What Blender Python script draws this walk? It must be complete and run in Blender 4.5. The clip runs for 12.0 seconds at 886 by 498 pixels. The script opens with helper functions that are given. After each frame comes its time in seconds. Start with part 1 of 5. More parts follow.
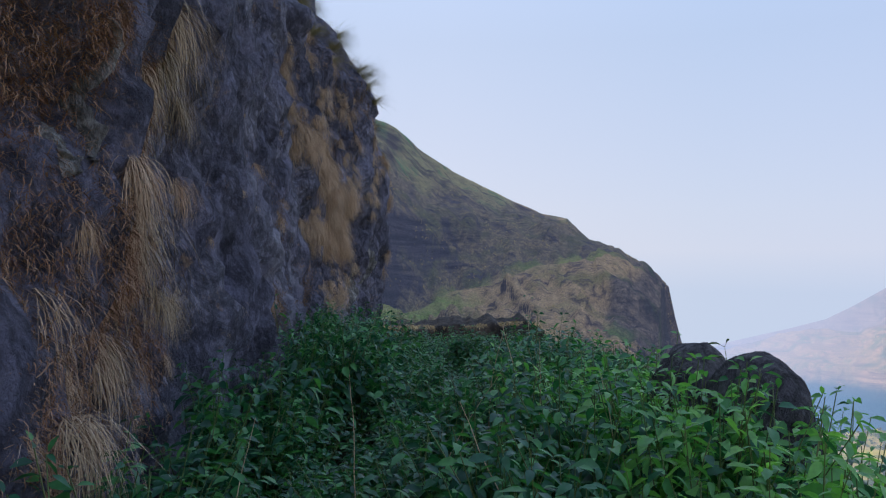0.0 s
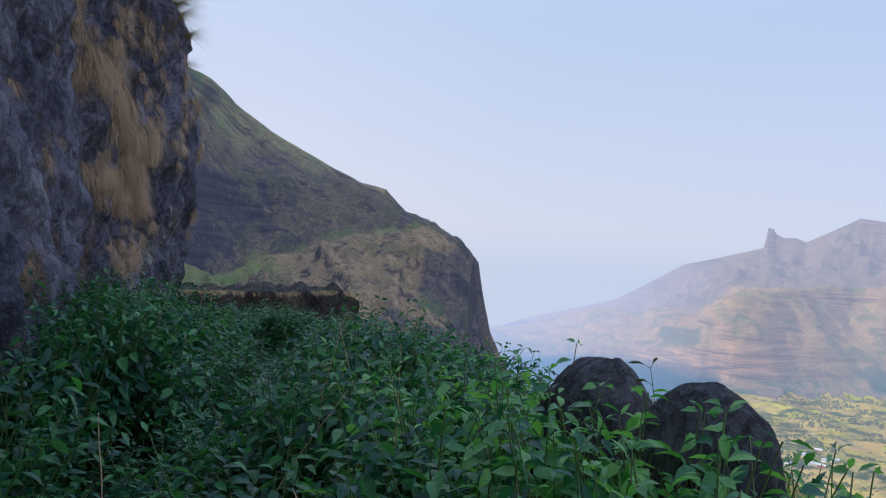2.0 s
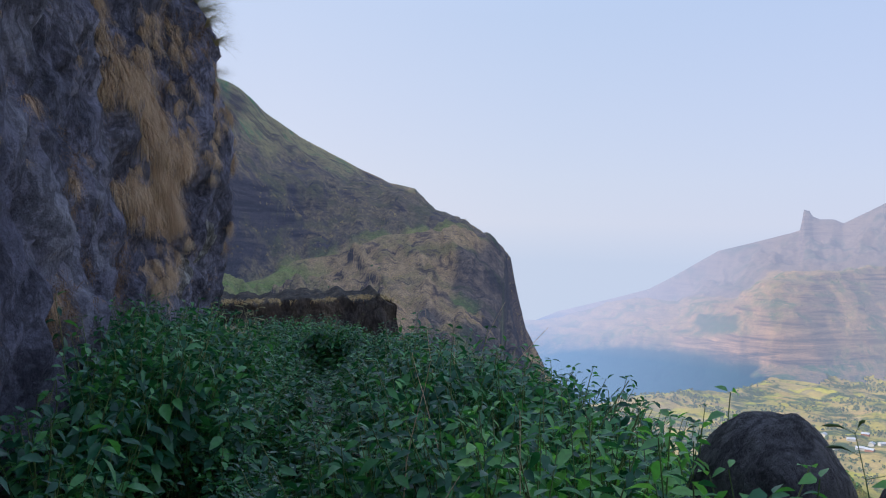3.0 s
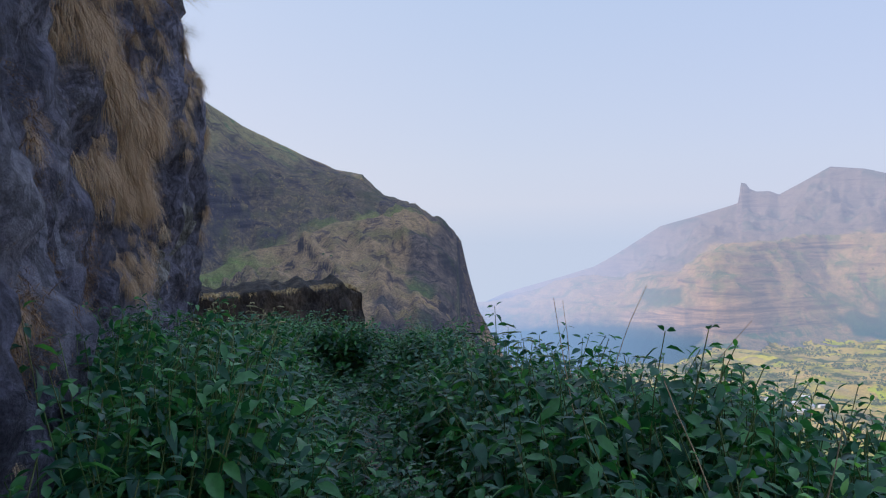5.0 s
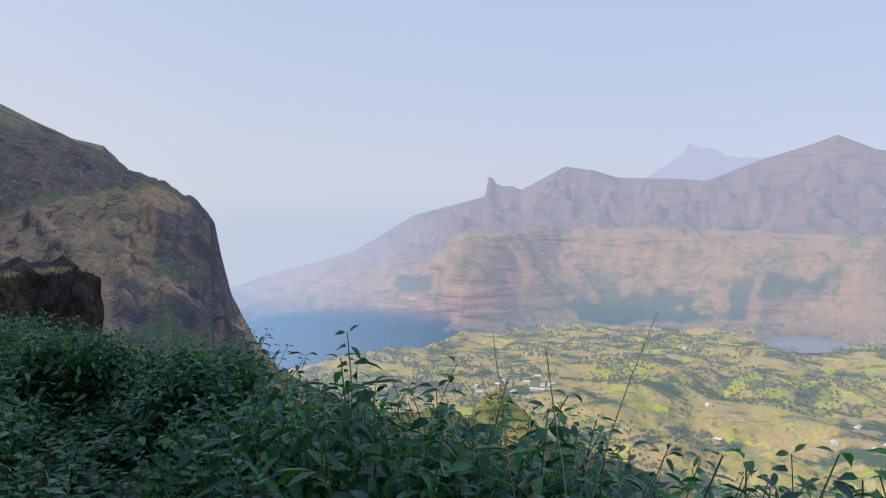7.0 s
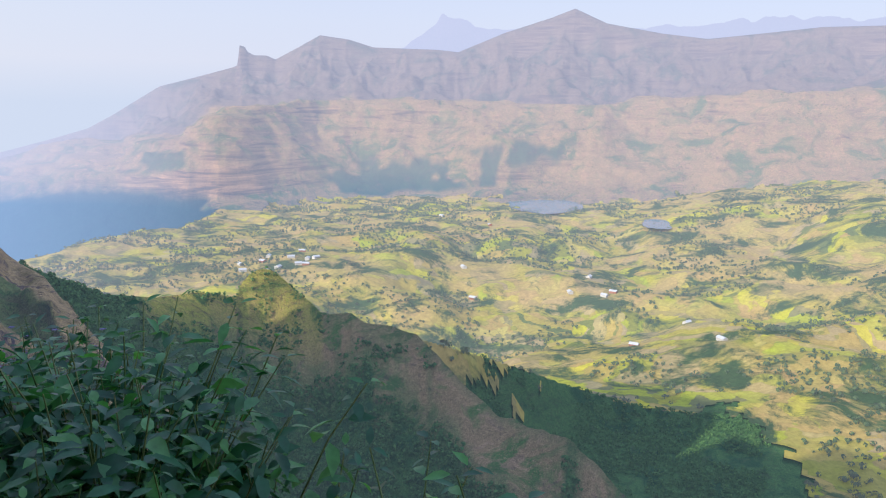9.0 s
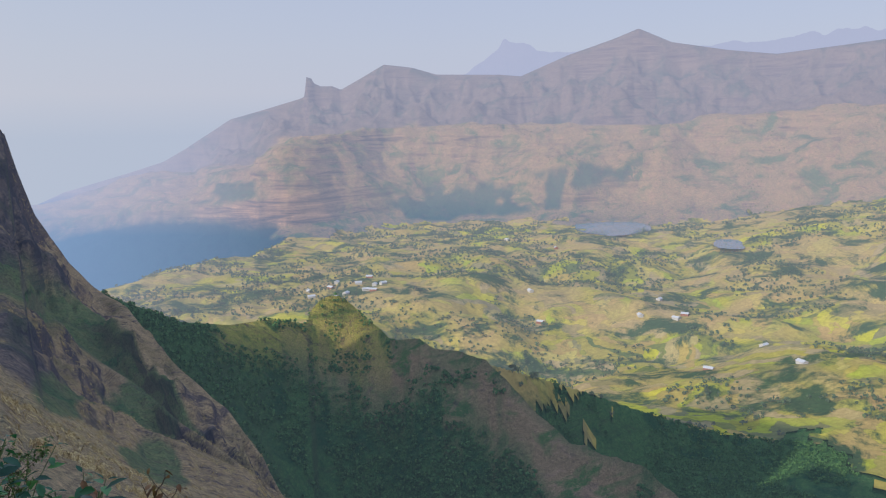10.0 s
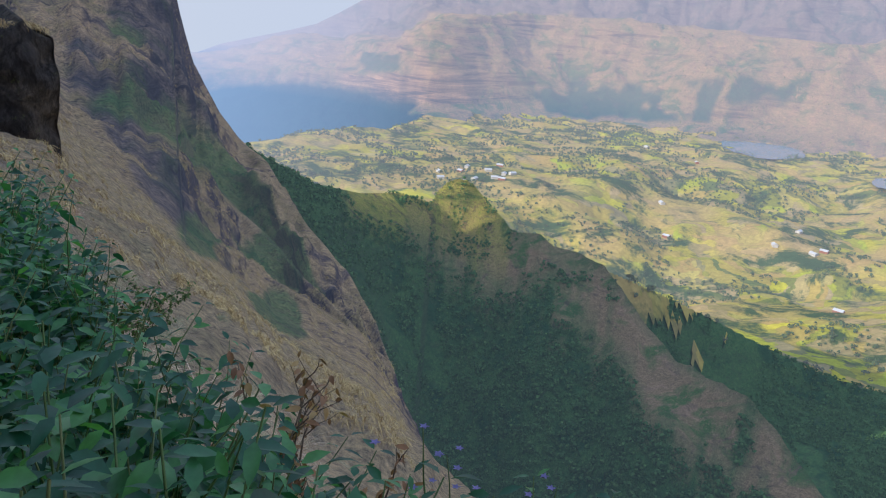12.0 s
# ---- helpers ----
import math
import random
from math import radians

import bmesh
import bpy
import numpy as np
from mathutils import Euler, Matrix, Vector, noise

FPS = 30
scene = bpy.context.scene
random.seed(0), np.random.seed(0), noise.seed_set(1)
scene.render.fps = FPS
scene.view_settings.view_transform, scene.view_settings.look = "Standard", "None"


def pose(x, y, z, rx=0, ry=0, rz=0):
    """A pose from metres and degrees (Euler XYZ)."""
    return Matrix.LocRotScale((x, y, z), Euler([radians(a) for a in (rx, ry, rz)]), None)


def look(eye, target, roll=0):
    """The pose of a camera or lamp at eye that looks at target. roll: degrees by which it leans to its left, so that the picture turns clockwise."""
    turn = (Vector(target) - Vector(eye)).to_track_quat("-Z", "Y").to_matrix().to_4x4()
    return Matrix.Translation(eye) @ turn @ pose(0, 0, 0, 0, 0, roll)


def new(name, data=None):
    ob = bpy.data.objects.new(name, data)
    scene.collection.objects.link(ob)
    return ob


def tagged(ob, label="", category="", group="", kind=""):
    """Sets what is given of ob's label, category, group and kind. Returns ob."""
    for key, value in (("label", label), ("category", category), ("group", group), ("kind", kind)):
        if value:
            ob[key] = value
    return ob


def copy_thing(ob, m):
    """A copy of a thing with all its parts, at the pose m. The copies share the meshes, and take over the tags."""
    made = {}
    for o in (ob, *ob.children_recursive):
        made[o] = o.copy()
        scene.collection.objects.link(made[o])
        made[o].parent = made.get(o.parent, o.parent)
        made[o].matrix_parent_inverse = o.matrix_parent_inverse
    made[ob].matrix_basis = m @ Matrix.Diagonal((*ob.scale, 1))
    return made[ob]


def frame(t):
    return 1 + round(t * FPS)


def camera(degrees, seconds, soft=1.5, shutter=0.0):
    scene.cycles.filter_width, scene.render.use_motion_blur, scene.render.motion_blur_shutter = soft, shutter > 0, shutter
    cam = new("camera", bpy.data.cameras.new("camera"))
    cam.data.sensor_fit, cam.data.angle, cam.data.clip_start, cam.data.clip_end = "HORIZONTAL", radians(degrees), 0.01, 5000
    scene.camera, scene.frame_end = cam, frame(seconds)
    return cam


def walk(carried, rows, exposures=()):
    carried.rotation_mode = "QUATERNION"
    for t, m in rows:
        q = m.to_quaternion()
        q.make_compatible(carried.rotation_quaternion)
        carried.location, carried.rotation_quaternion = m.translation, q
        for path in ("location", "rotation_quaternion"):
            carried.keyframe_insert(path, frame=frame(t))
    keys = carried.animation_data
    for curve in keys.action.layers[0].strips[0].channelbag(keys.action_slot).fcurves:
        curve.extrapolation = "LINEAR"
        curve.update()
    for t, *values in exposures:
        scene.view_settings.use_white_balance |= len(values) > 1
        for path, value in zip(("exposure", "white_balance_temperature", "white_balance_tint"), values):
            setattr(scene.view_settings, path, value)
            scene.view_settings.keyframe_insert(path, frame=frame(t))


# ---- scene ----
cam = camera(58.8, 12.0, 1.15)

PATH = [
    (0, (-0.142, 1.366, 1.606), (-0.145, 3.363, 1.705), 0.8),
    (0.5, (-0.203, 1.737, 1.583), (-0.137, 3.736, 1.626), 1.4),
    (1, (-0.264, 1.985, 1.6), (-0.118, 3.979, 1.636), 1.8),
    (1.5, (-0.24, 2.267, 1.651), (0.009, 4.251, 1.687), 2.9),
    (2, (-0.185, 2.661, 1.665), (0.278, 4.607, 1.703), 3.9),
    (2.5, (-0.227, 2.97, 1.681), (0.275, 4.906, 1.714), 3.0),
    (3, (-0.307, 3.376, 1.789), (0.08, 5.338, 1.816), 1.5),
    (4.8, (-0.864, 4.999, 1.733), (-0.388, 6.941, 1.719), -1.3),
    (5, (-0.881, 5.135, 1.732), (-0.364, 7.067, 1.721), -0.8),
    (5.5, (-0.769, 5.43, 1.729), (-0.265, 7.366, 1.753), 0.0),
    (6, (-0.67, 5.898, 1.746), (-0.091, 7.812, 1.789), 0.9),
    (6.5, (-0.696, 6.538, 1.762), (0.155, 8.348, 1.752), 0.3),
    (7, (-0.578, 7.269, 1.736), (0.499, 8.953, 1.689), 1.1),
    (7.5, (-0.228, 8.095, 1.71), (1.02, 9.654, 1.617), 1.4),
    (9.5, (0.18, 11.886, 1.51), (1.703, 13.122, 1.118), 0.5),
    (10, (0.13, 12.676, 1.589), (1.535, 14.068, 1.293), -1.1),
    (10.5, (0.2, 12.828, 1.512), (1.395, 14.401, 1.2), -0.9),
    (11, (0.187, 12.827, 1.537), (1.266, 14.487, 1.252), 1.7),
    (11.5, (0.235, 13.056, 1.499), (1.357, 14.683, 1.188), 3.7),
    (12, (0.258, 13.194, 1.494), (1.389, 14.739, 0.915), 5.3),
]

walk(cam, [(t, look(eye, aim, roll)) for t, eye, aim, roll in PATH],
     [(0.0, 0.04, 5950, 10), (3.0, 0.04, 5950, 10), (5.0, 0.0, 5980, 10), (7.5, -0.06, 6130, 10), (9.4, 0.24, 6130, 10), (9.7, 0.0, 6130, 10), (10.0, -0.27, 6130, 10), (10.4, -0.13, 6030, 10), (11.0, 0.12, 6030, 10), (11.5, -0.24, 6080, 10), (12.0, 0.04, 6080, 10)])

# ---- light ----
SUN_AZ, SUN_EL = -88.0, 26.0          # degrees from +y towards +x, and up
world = bpy.data.worlds.new("sky")
scene.world = world
world.use_nodes = True
wn, wl = world.node_tree.nodes, world.node_tree.links
sky = wn.new("ShaderNodeTexSky")
sky.sky_type = "NISHITA"
sky.sun_disc = False
sky.sun_elevation, sky.sun_rotation = radians(SUN_EL), radians(SUN_AZ)
sky.altitude, sky.air_density, sky.dust_density, sky.ozone_density = 600, 1.0, 1.6, 2.5
wco, wsep, wmax, wcomb = (wn.new("ShaderNodeTexCoord"), wn.new("ShaderNodeSeparateXYZ"),
                          wn.new("ShaderNodeMath"), wn.new("ShaderNodeCombineXYZ"))
wmax.operation, wmax.inputs[1].default_value = "MAXIMUM", 0.1   # the haze of the plain goes on below the horizon
wl.new(wco.outputs["Generated"], wsep.inputs[0])
wl.new(wsep.outputs[2], wmax.inputs[0])
for k, src in ((0, wsep.outputs[0]), (1, wsep.outputs[1]), (2, wmax.outputs[0])):
    wl.new(src, wcomb.inputs[k])
wl.new(wcomb.outputs[0], sky.inputs[0])
wl.new(sky.outputs[0], wn["Background"].inputs[0])
wn["Background"].inputs[1].default_value = 0.15
haze, hmix, hramp, hadd = wn.new("ShaderNodeBackground"), wn.new("ShaderNodeMixShader"), wn.new("ShaderNodeValToRGB"), wn.new("ShaderNodeValToRGB")
for rampnode, stops in ((hramp, ((0.0, (0.92,) * 3), (0.12, (0.85,) * 3), (0.45, (0.75,) * 3), (1.0, (0.7,) * 3))),
                        (hadd, ((0.0, (0.58, 0.635, 0.77)), (0.05, (0.68, 0.69, 0.79)), (0.3, (0.6, 0.69, 0.88)), (0.6, (0.66, 0.86, 1.25))))):
    while len(rampnode.color_ramp.elements) < len(stops):
        rampnode.color_ramp.elements.new(0.5)
    for stop, (at, col) in zip(rampnode.color_ramp.elements, stops):
        stop.position, stop.color = at, (*col, 1)
    wl.new(wsep.outputs[2], rampnode.inputs[0])
side, sramp, smul = wn.new("ShaderNodeMath"), wn.new("ShaderNodeValToRGB"), wn.new("ShaderNodeMix")
side.operation, side.inputs[1].default_value, side.inputs[2].default_value = "MULTIPLY_ADD", 0.5, 0.5
wl.new(wsep.outputs[0], side.inputs[0])
wl.new(side.outputs[0], sramp.inputs[0])
for at, col in ((0.5, (1.2, 1.12, 1.03)), (0.66, (1.08, 1.05, 1.0)), (0.85, (1.02, 0.99, 0.98))):
    stop = sramp.color_ramp.elements.new(at)
    stop.color = (*col, 1)
sramp.color_ramp.elements[0].color = (1.25, 1.14, 1.02, 1)
sramp.color_ramp.elements[-1].color = (1.0, 0.97, 0.97, 1)
smul.data_type, smul.blend_type = "RGBA", "MULTIPLY"
smul.inputs[0].default_value = 1.0
wl.new(hadd.outputs[0], smul.inputs[6])
wl.new(sramp.outputs[0], smul.inputs[7])
wl.new(smul.outputs[2], haze.inputs[0])
haze.inputs[1].default_value = 0.95      # milky air over the valley
wl.new(hramp.outputs[0], hmix.inputs[0])
wl.new(wn["Background"].outputs[0], hmix.inputs[1])
wl.new(haze.outputs[0], hmix.inputs[2])
wl.new(hmix.outputs[0], wn["World Output"].inputs[0])
sun = new("sun", bpy.data.lights.new("sun", "SUN"))
sun.data.energy, sun.data.angle, sun.data.color = 4.4, radians(0.6), (1.0, 0.9, 0.74)
_a, _e = radians(SUN_AZ), radians(SUN_EL)
SUN_DIR = Vector((math.sin(_a) * math.cos(_e), math.cos(_a) * math.cos(_e), math.sin(_e)))
sun.matrix_world = look(SUN_DIR * 500, (0, 0, 0))


# ---- noise ----
def lattice(ix, iy, iz):
    n = (ix * 374761393 + iy * 668265263 + iz * 1442695041) & 0xFFFFFFFF
    n = ((n ^ (n >> 13)) * 1274126177) & 0xFFFFFFFF
    return ((n ^ (n >> 16)) & 0xFFFF) / 32767.5 - 1.0


def vnoise(x, y, z):
    x, y, z = np.broadcast_arrays(np.asarray(x, float), np.asarray(y, float), np.asarray(z, float))
    f = [np.floor(a) for a in (x, y, z)]
    i = [a.astype(np.int64) for a in f]
    u, v, w = [(lambda q: q * q * (3 - 2 * q))(a - b) for a, b in zip((x, y, z), f)]
    out = 0
    for dx in (0, 1):
        for dy in (0, 1):
            for dz in (0, 1):
                out = out + lattice(i[0] + dx, i[1] + dy, i[2] + dz) * (u if dx else 1 - u) * (v if dy else 1 - v) * (w if dz else 1 - w)
    return out


def fbm(x, y, z, octaves=4, gain=0.5):
    total, amp = 0, 1.0
    for k in range(octaves):
        total = total + amp * vnoise(x * 2.03 ** k + 17.3 * k, y * 2.03 ** k - 9.1 * k, z * 2.03 ** k + 4.7 * k)
        amp *= gain
    return total


def smooth(a, b, x):
    q = np.clip((x - a) / (b - a), 0, 1)
    return q * q * (3 - 2 * q)


def pairs(text):
    """Two or three columns from a short table of the plan."""
    return np.array([[float(v) for v in row.split(",")] for row in text.split()]).T


# ---- materials ----
def material(name):
    m = bpy.data.materials.new(name)
    m.use_nodes = True
    return m, m.node_tree.nodes, m.node_tree.links, m.node_tree.nodes["Principled BSDF"]


def noise_tex(n, l, co, scale, detail=5, rough=0.6, distort=0.0):
    t = n.new("ShaderNodeTexNoise")
    t.inputs["Scale"].default_value, t.inputs["Detail"].default_value = scale, detail
    t.inputs["Roughness"].default_value, t.inputs["Distortion"].default_value = rough, distort
    l.new(co, t.inputs["Vector"])
    return t.outputs["Fac"]


def ramp(n, l, fac, stops):
    r = n.new("ShaderNodeValToRGB")
    while len(r.color_ramp.elements) < len(stops):
        r.color_ramp.elements.new(0.5)
    for el, (at, col) in zip(r.color_ramp.elements, stops):
        el.position, el.color = at, (*col, 1)
    l.new(fac, r.inputs[0])
    return r.outputs[0]


def mixc(n, l, fac, a, b, mode="MIX"):
    m = n.new("ShaderNodeMix")
    m.data_type, m.blend_type = "RGBA", mode
    for sock, v in ((m.inputs[0], fac), (m.inputs[6], a), (m.inputs[7], b)):
        if isinstance(v, (int, float)):
            sock.default_value = v
        elif isinstance(v, tuple):
            sock.default_value = (*v, 1)
        else:
            l.new(v, sock)
    return m.outputs[2]


def place(n, stretch=(1, 1, 1), world_space=True):
    if world_space:
        src = n.new("ShaderNodeNewGeometry").outputs["Position"]
    else:
        src = n.new("ShaderNodeTexCoord").outputs["Object"]
    mp = n.new("ShaderNodeMapping")
    mp.inputs["Scale"].default_value = stretch
    n.id_data.links.new(src, mp.inputs["Vector"])
    return mp.outputs[0]


def bump(n, l, bs, height, strength, dist):
    b = n.new("ShaderNodeBump")
    b.inputs["Strength"].default_value, b.inputs["Distance"].default_value = strength, dist
    l.new(height, b.inputs["Height"])
    l.new(b.outputs[0], bs.inputs["Normal"])


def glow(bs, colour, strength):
    """Airlight painted as an even emission, on the distance and on the nearer flank and spur."""
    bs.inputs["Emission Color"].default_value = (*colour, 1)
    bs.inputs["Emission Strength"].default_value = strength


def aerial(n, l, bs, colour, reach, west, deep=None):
    """Milky haze painted into a surface as emission: it thickens with the way from the walk, most over the western
    plain.
    """
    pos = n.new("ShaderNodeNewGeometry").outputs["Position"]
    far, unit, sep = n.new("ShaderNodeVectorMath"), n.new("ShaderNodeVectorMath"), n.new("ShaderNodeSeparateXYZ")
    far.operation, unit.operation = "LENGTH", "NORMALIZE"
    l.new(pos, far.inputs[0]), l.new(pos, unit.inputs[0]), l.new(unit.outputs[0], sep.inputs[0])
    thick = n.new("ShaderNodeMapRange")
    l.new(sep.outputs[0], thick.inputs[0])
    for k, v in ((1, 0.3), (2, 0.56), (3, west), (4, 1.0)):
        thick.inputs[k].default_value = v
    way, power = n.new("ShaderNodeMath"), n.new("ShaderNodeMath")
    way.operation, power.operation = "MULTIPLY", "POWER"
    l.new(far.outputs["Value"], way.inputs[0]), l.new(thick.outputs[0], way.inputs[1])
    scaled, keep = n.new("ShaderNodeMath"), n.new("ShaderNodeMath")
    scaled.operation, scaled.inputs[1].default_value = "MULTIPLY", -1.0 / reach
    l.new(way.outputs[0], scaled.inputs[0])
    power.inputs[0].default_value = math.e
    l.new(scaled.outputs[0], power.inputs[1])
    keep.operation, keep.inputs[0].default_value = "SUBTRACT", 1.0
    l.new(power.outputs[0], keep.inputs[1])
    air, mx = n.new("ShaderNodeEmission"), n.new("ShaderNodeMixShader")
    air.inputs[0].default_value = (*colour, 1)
    if deep:               # bluer haze colour stands in for shade in the depths of the canyon
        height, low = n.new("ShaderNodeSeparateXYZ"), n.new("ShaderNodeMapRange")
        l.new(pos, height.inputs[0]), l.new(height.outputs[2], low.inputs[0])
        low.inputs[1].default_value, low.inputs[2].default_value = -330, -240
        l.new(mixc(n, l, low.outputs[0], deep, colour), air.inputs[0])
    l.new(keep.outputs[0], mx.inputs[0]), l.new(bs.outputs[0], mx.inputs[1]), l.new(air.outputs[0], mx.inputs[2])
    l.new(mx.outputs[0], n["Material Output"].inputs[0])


def rock_material(name, dark, mid, pale, lichen, rough=0.85, stretch=(1, 1, 0.55), size=1.0, pale_at=0.72):
    m, n, l, bs = material(name)
    co = place(n, stretch)
    big = noise_tex(n, l, co, 0.9 / size, 6, 0.62, 0.6)
    fine = noise_tex(n, l, co, 9 / size, 8, 0.7)
    c = ramp(n, l, big, [(0.3, dark), (0.5, mid), (pale_at, pale)])
    c = mixc(n, l, 1.0, c, ramp(n, l, fine, [(0.3, (0.4,) * 3), (0.5, (0.95,) * 3), (0.72, (1.45,) * 3)]), "MULTIPLY")
    seam = noise_tex(n, l, co, 2.0 / size, 6, 0.7, 0.5)
    c = mixc(n, l, 1.0, c, ramp(n, l, seam, [(0.44, (1.0,) * 3), (0.49, (0.5,) * 3), (0.52, (0.5,) * 3), (0.58, (1.05,) * 3)]), "MULTIPLY")
    spots = noise_tex(n, l, place(n), 3.1 / size, 7, 0.75)
    c = mixc(n, l, ramp(n, l, spots, [(0.6, (0,) * 3), (0.7, (1,) * 3)]), c, lichen)
    l.new(c, bs.inputs["Base Color"])
    bs.inputs["Roughness"].default_value = rough
    bs.inputs["Specular IOR Level"].default_value = 0.3
    hgt = n.new("ShaderNodeMath")
    l.new(big, hgt.inputs[0]), l.new(fine, hgt.inputs[1])
    bump(n, l, bs, hgt.outputs[0], 1.0, 0.2 * size)
    return m


CLIFF = rock_material("basalt_cliff", (0.075, 0.075, 0.11), (0.245, 0.232, 0.31), (0.46, 0.44, 0.5), (0.46, 0.31, 0.22), stretch=(1, 1, 0.85), pale_at=0.78)
BOULDER = rock_material("boulder_basalt", (0.06, 0.055, 0.068), (0.12, 0.112, 0.125), (0.22, 0.205, 0.21), (0.24, 0.225, 0.21), size=0.35)
LEDGE = rock_material("ledge_rock", (0.035, 0.03, 0.032), (0.08, 0.065, 0.058), (0.22, 0.16, 0.11), (0.13, 0.14, 0.05), size=2.0)
WHITE = rock_material("calcite", (0.2, 0.19, 0.18), (0.38, 0.36, 0.34), (0.55, 0.53, 0.5), (0.1, 0.09, 0.08), size=0.3)


def attribute(n, name):
    a = n.new("ShaderNodeAttribute")
    a.attribute_name = name
    return a.outputs["Color"]


def slope_material(name, grass, dry, rock, green, rock_hi, scale, air, air_str, rock_bias=0.0, patches=0.0, reach=0, west=2.6, streak=0.3):
    """Grass over rock: rock shows on the steep, green in the damp patches."""
    m, n, l, bs = material(name)
    co = place(n)
    if grass is None:      # colours carried by the land itself, blended where one cover gives way to the next
        grass, dry, rock, green, rock_hi = [attribute(n, "land_" + k) for k in ("grass", "dry", "rock", "green", "pale")]
    a = noise_tex(n, l, co, 0.055 * scale, 8, 0.62, 0.8)
    b = noise_tex(n, l, co, 0.6 * scale, 8, 0.7)
    strata = noise_tex(n, l, place(n, (0.12, 0.12, 1.6)), 0.16 * scale, 7, 0.7, 1.4)
    c = mixc(n, l, ramp(n, l, b, [(0.35, (0,) * 3), (0.65, (1,) * 3)]), grass, dry)
    c = mixc(n, l, ramp(n, l, a, [(0.5, (0,) * 3), (0.62, (1,) * 3)]), c, green)
    rk = mixc(n, l, ramp(n, l, strata, [(0.4, (0,) * 3), (0.6, (1,) * 3)]), rock, rock_hi)
    sep = n.new("ShaderNodeSeparateXYZ")
    l.new(n.new("ShaderNodeNewGeometry").outputs["Normal"], sep.inputs[0])
    steep = n.new("ShaderNodeMath")
    steep.operation = "MULTIPLY_ADD"
    l.new(strata, steep.inputs[0])
    steep.inputs[1].default_value = 0.6
    l.new(sep.outputs[2], steep.inputs[2])
    c = mixc(n, l, ramp(n, l, steep.outputs[0], [(0.72 + rock_bias, (1,) * 3), (0.95 + rock_bias, (0,) * 3)]), c, rk)
    if patches:
        fall = n.new("ShaderNodeMapping")
        fall.inputs["Rotation"].default_value = (0, radians(-45), 0)
        l.new(co, fall.inputs["Vector"])
        run = n.new("ShaderNodeMapping")
        run.inputs["Scale"].default_value = (streak, 1, 1)
        l.new(fall.outputs[0], run.inputs["Vector"])
        bare = noise_tex(n, l, run.outputs[0], 0.16 * scale, 9, 0.68, 0.9)
        c = mixc(n, l, ramp(n, l, bare, [(patches - 0.06, (0,) * 3), (patches + 0.04, (0.9,) * 3)]), c, rk)
        tuft = noise_tex(n, l, run.outputs[0], 1.3 * scale, 7, 0.7, 0.4)
        c = mixc(n, l, ramp(n, l, tuft, [(0.54, (0,) * 3), (0.64, (0.8,) * 3)]), c, rk)
    fine = noise_tex(n, l, co, 3.0 * scale, 6, 0.75)
    c = mixc(n, l, 1.0, c, ramp(n, l, fine, [(0.34, (0.3,) * 3), (0.5, (0.85,) * 3), (0.66, (1.3,) * 3)]), "MULTIPLY")
    l.new(c, bs.inputs["Base Color"])
    bs.inputs["Roughness"].default_value = 0.95
    bs.inputs["Specular IOR Level"].default_value = 0.1
    rel = n.new("ShaderNodeMath")
    rel.operation, rel.inputs[1].default_value = "MULTIPLY_ADD", 0.35
    l.new(fine, rel.inputs[0]), l.new(b, rel.inputs[2])
    bump(n, l, bs, rel.outputs[0], 1.0, 1.3 / scale)
    # haze put into the land: mixed in by distance, else an even bluish glow
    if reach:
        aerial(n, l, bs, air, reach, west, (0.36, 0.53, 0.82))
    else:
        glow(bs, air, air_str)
    return m


# airlight that the materials themselves emit: a bluish veil, then the distant haze
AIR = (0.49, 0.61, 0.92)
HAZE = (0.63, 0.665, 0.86)
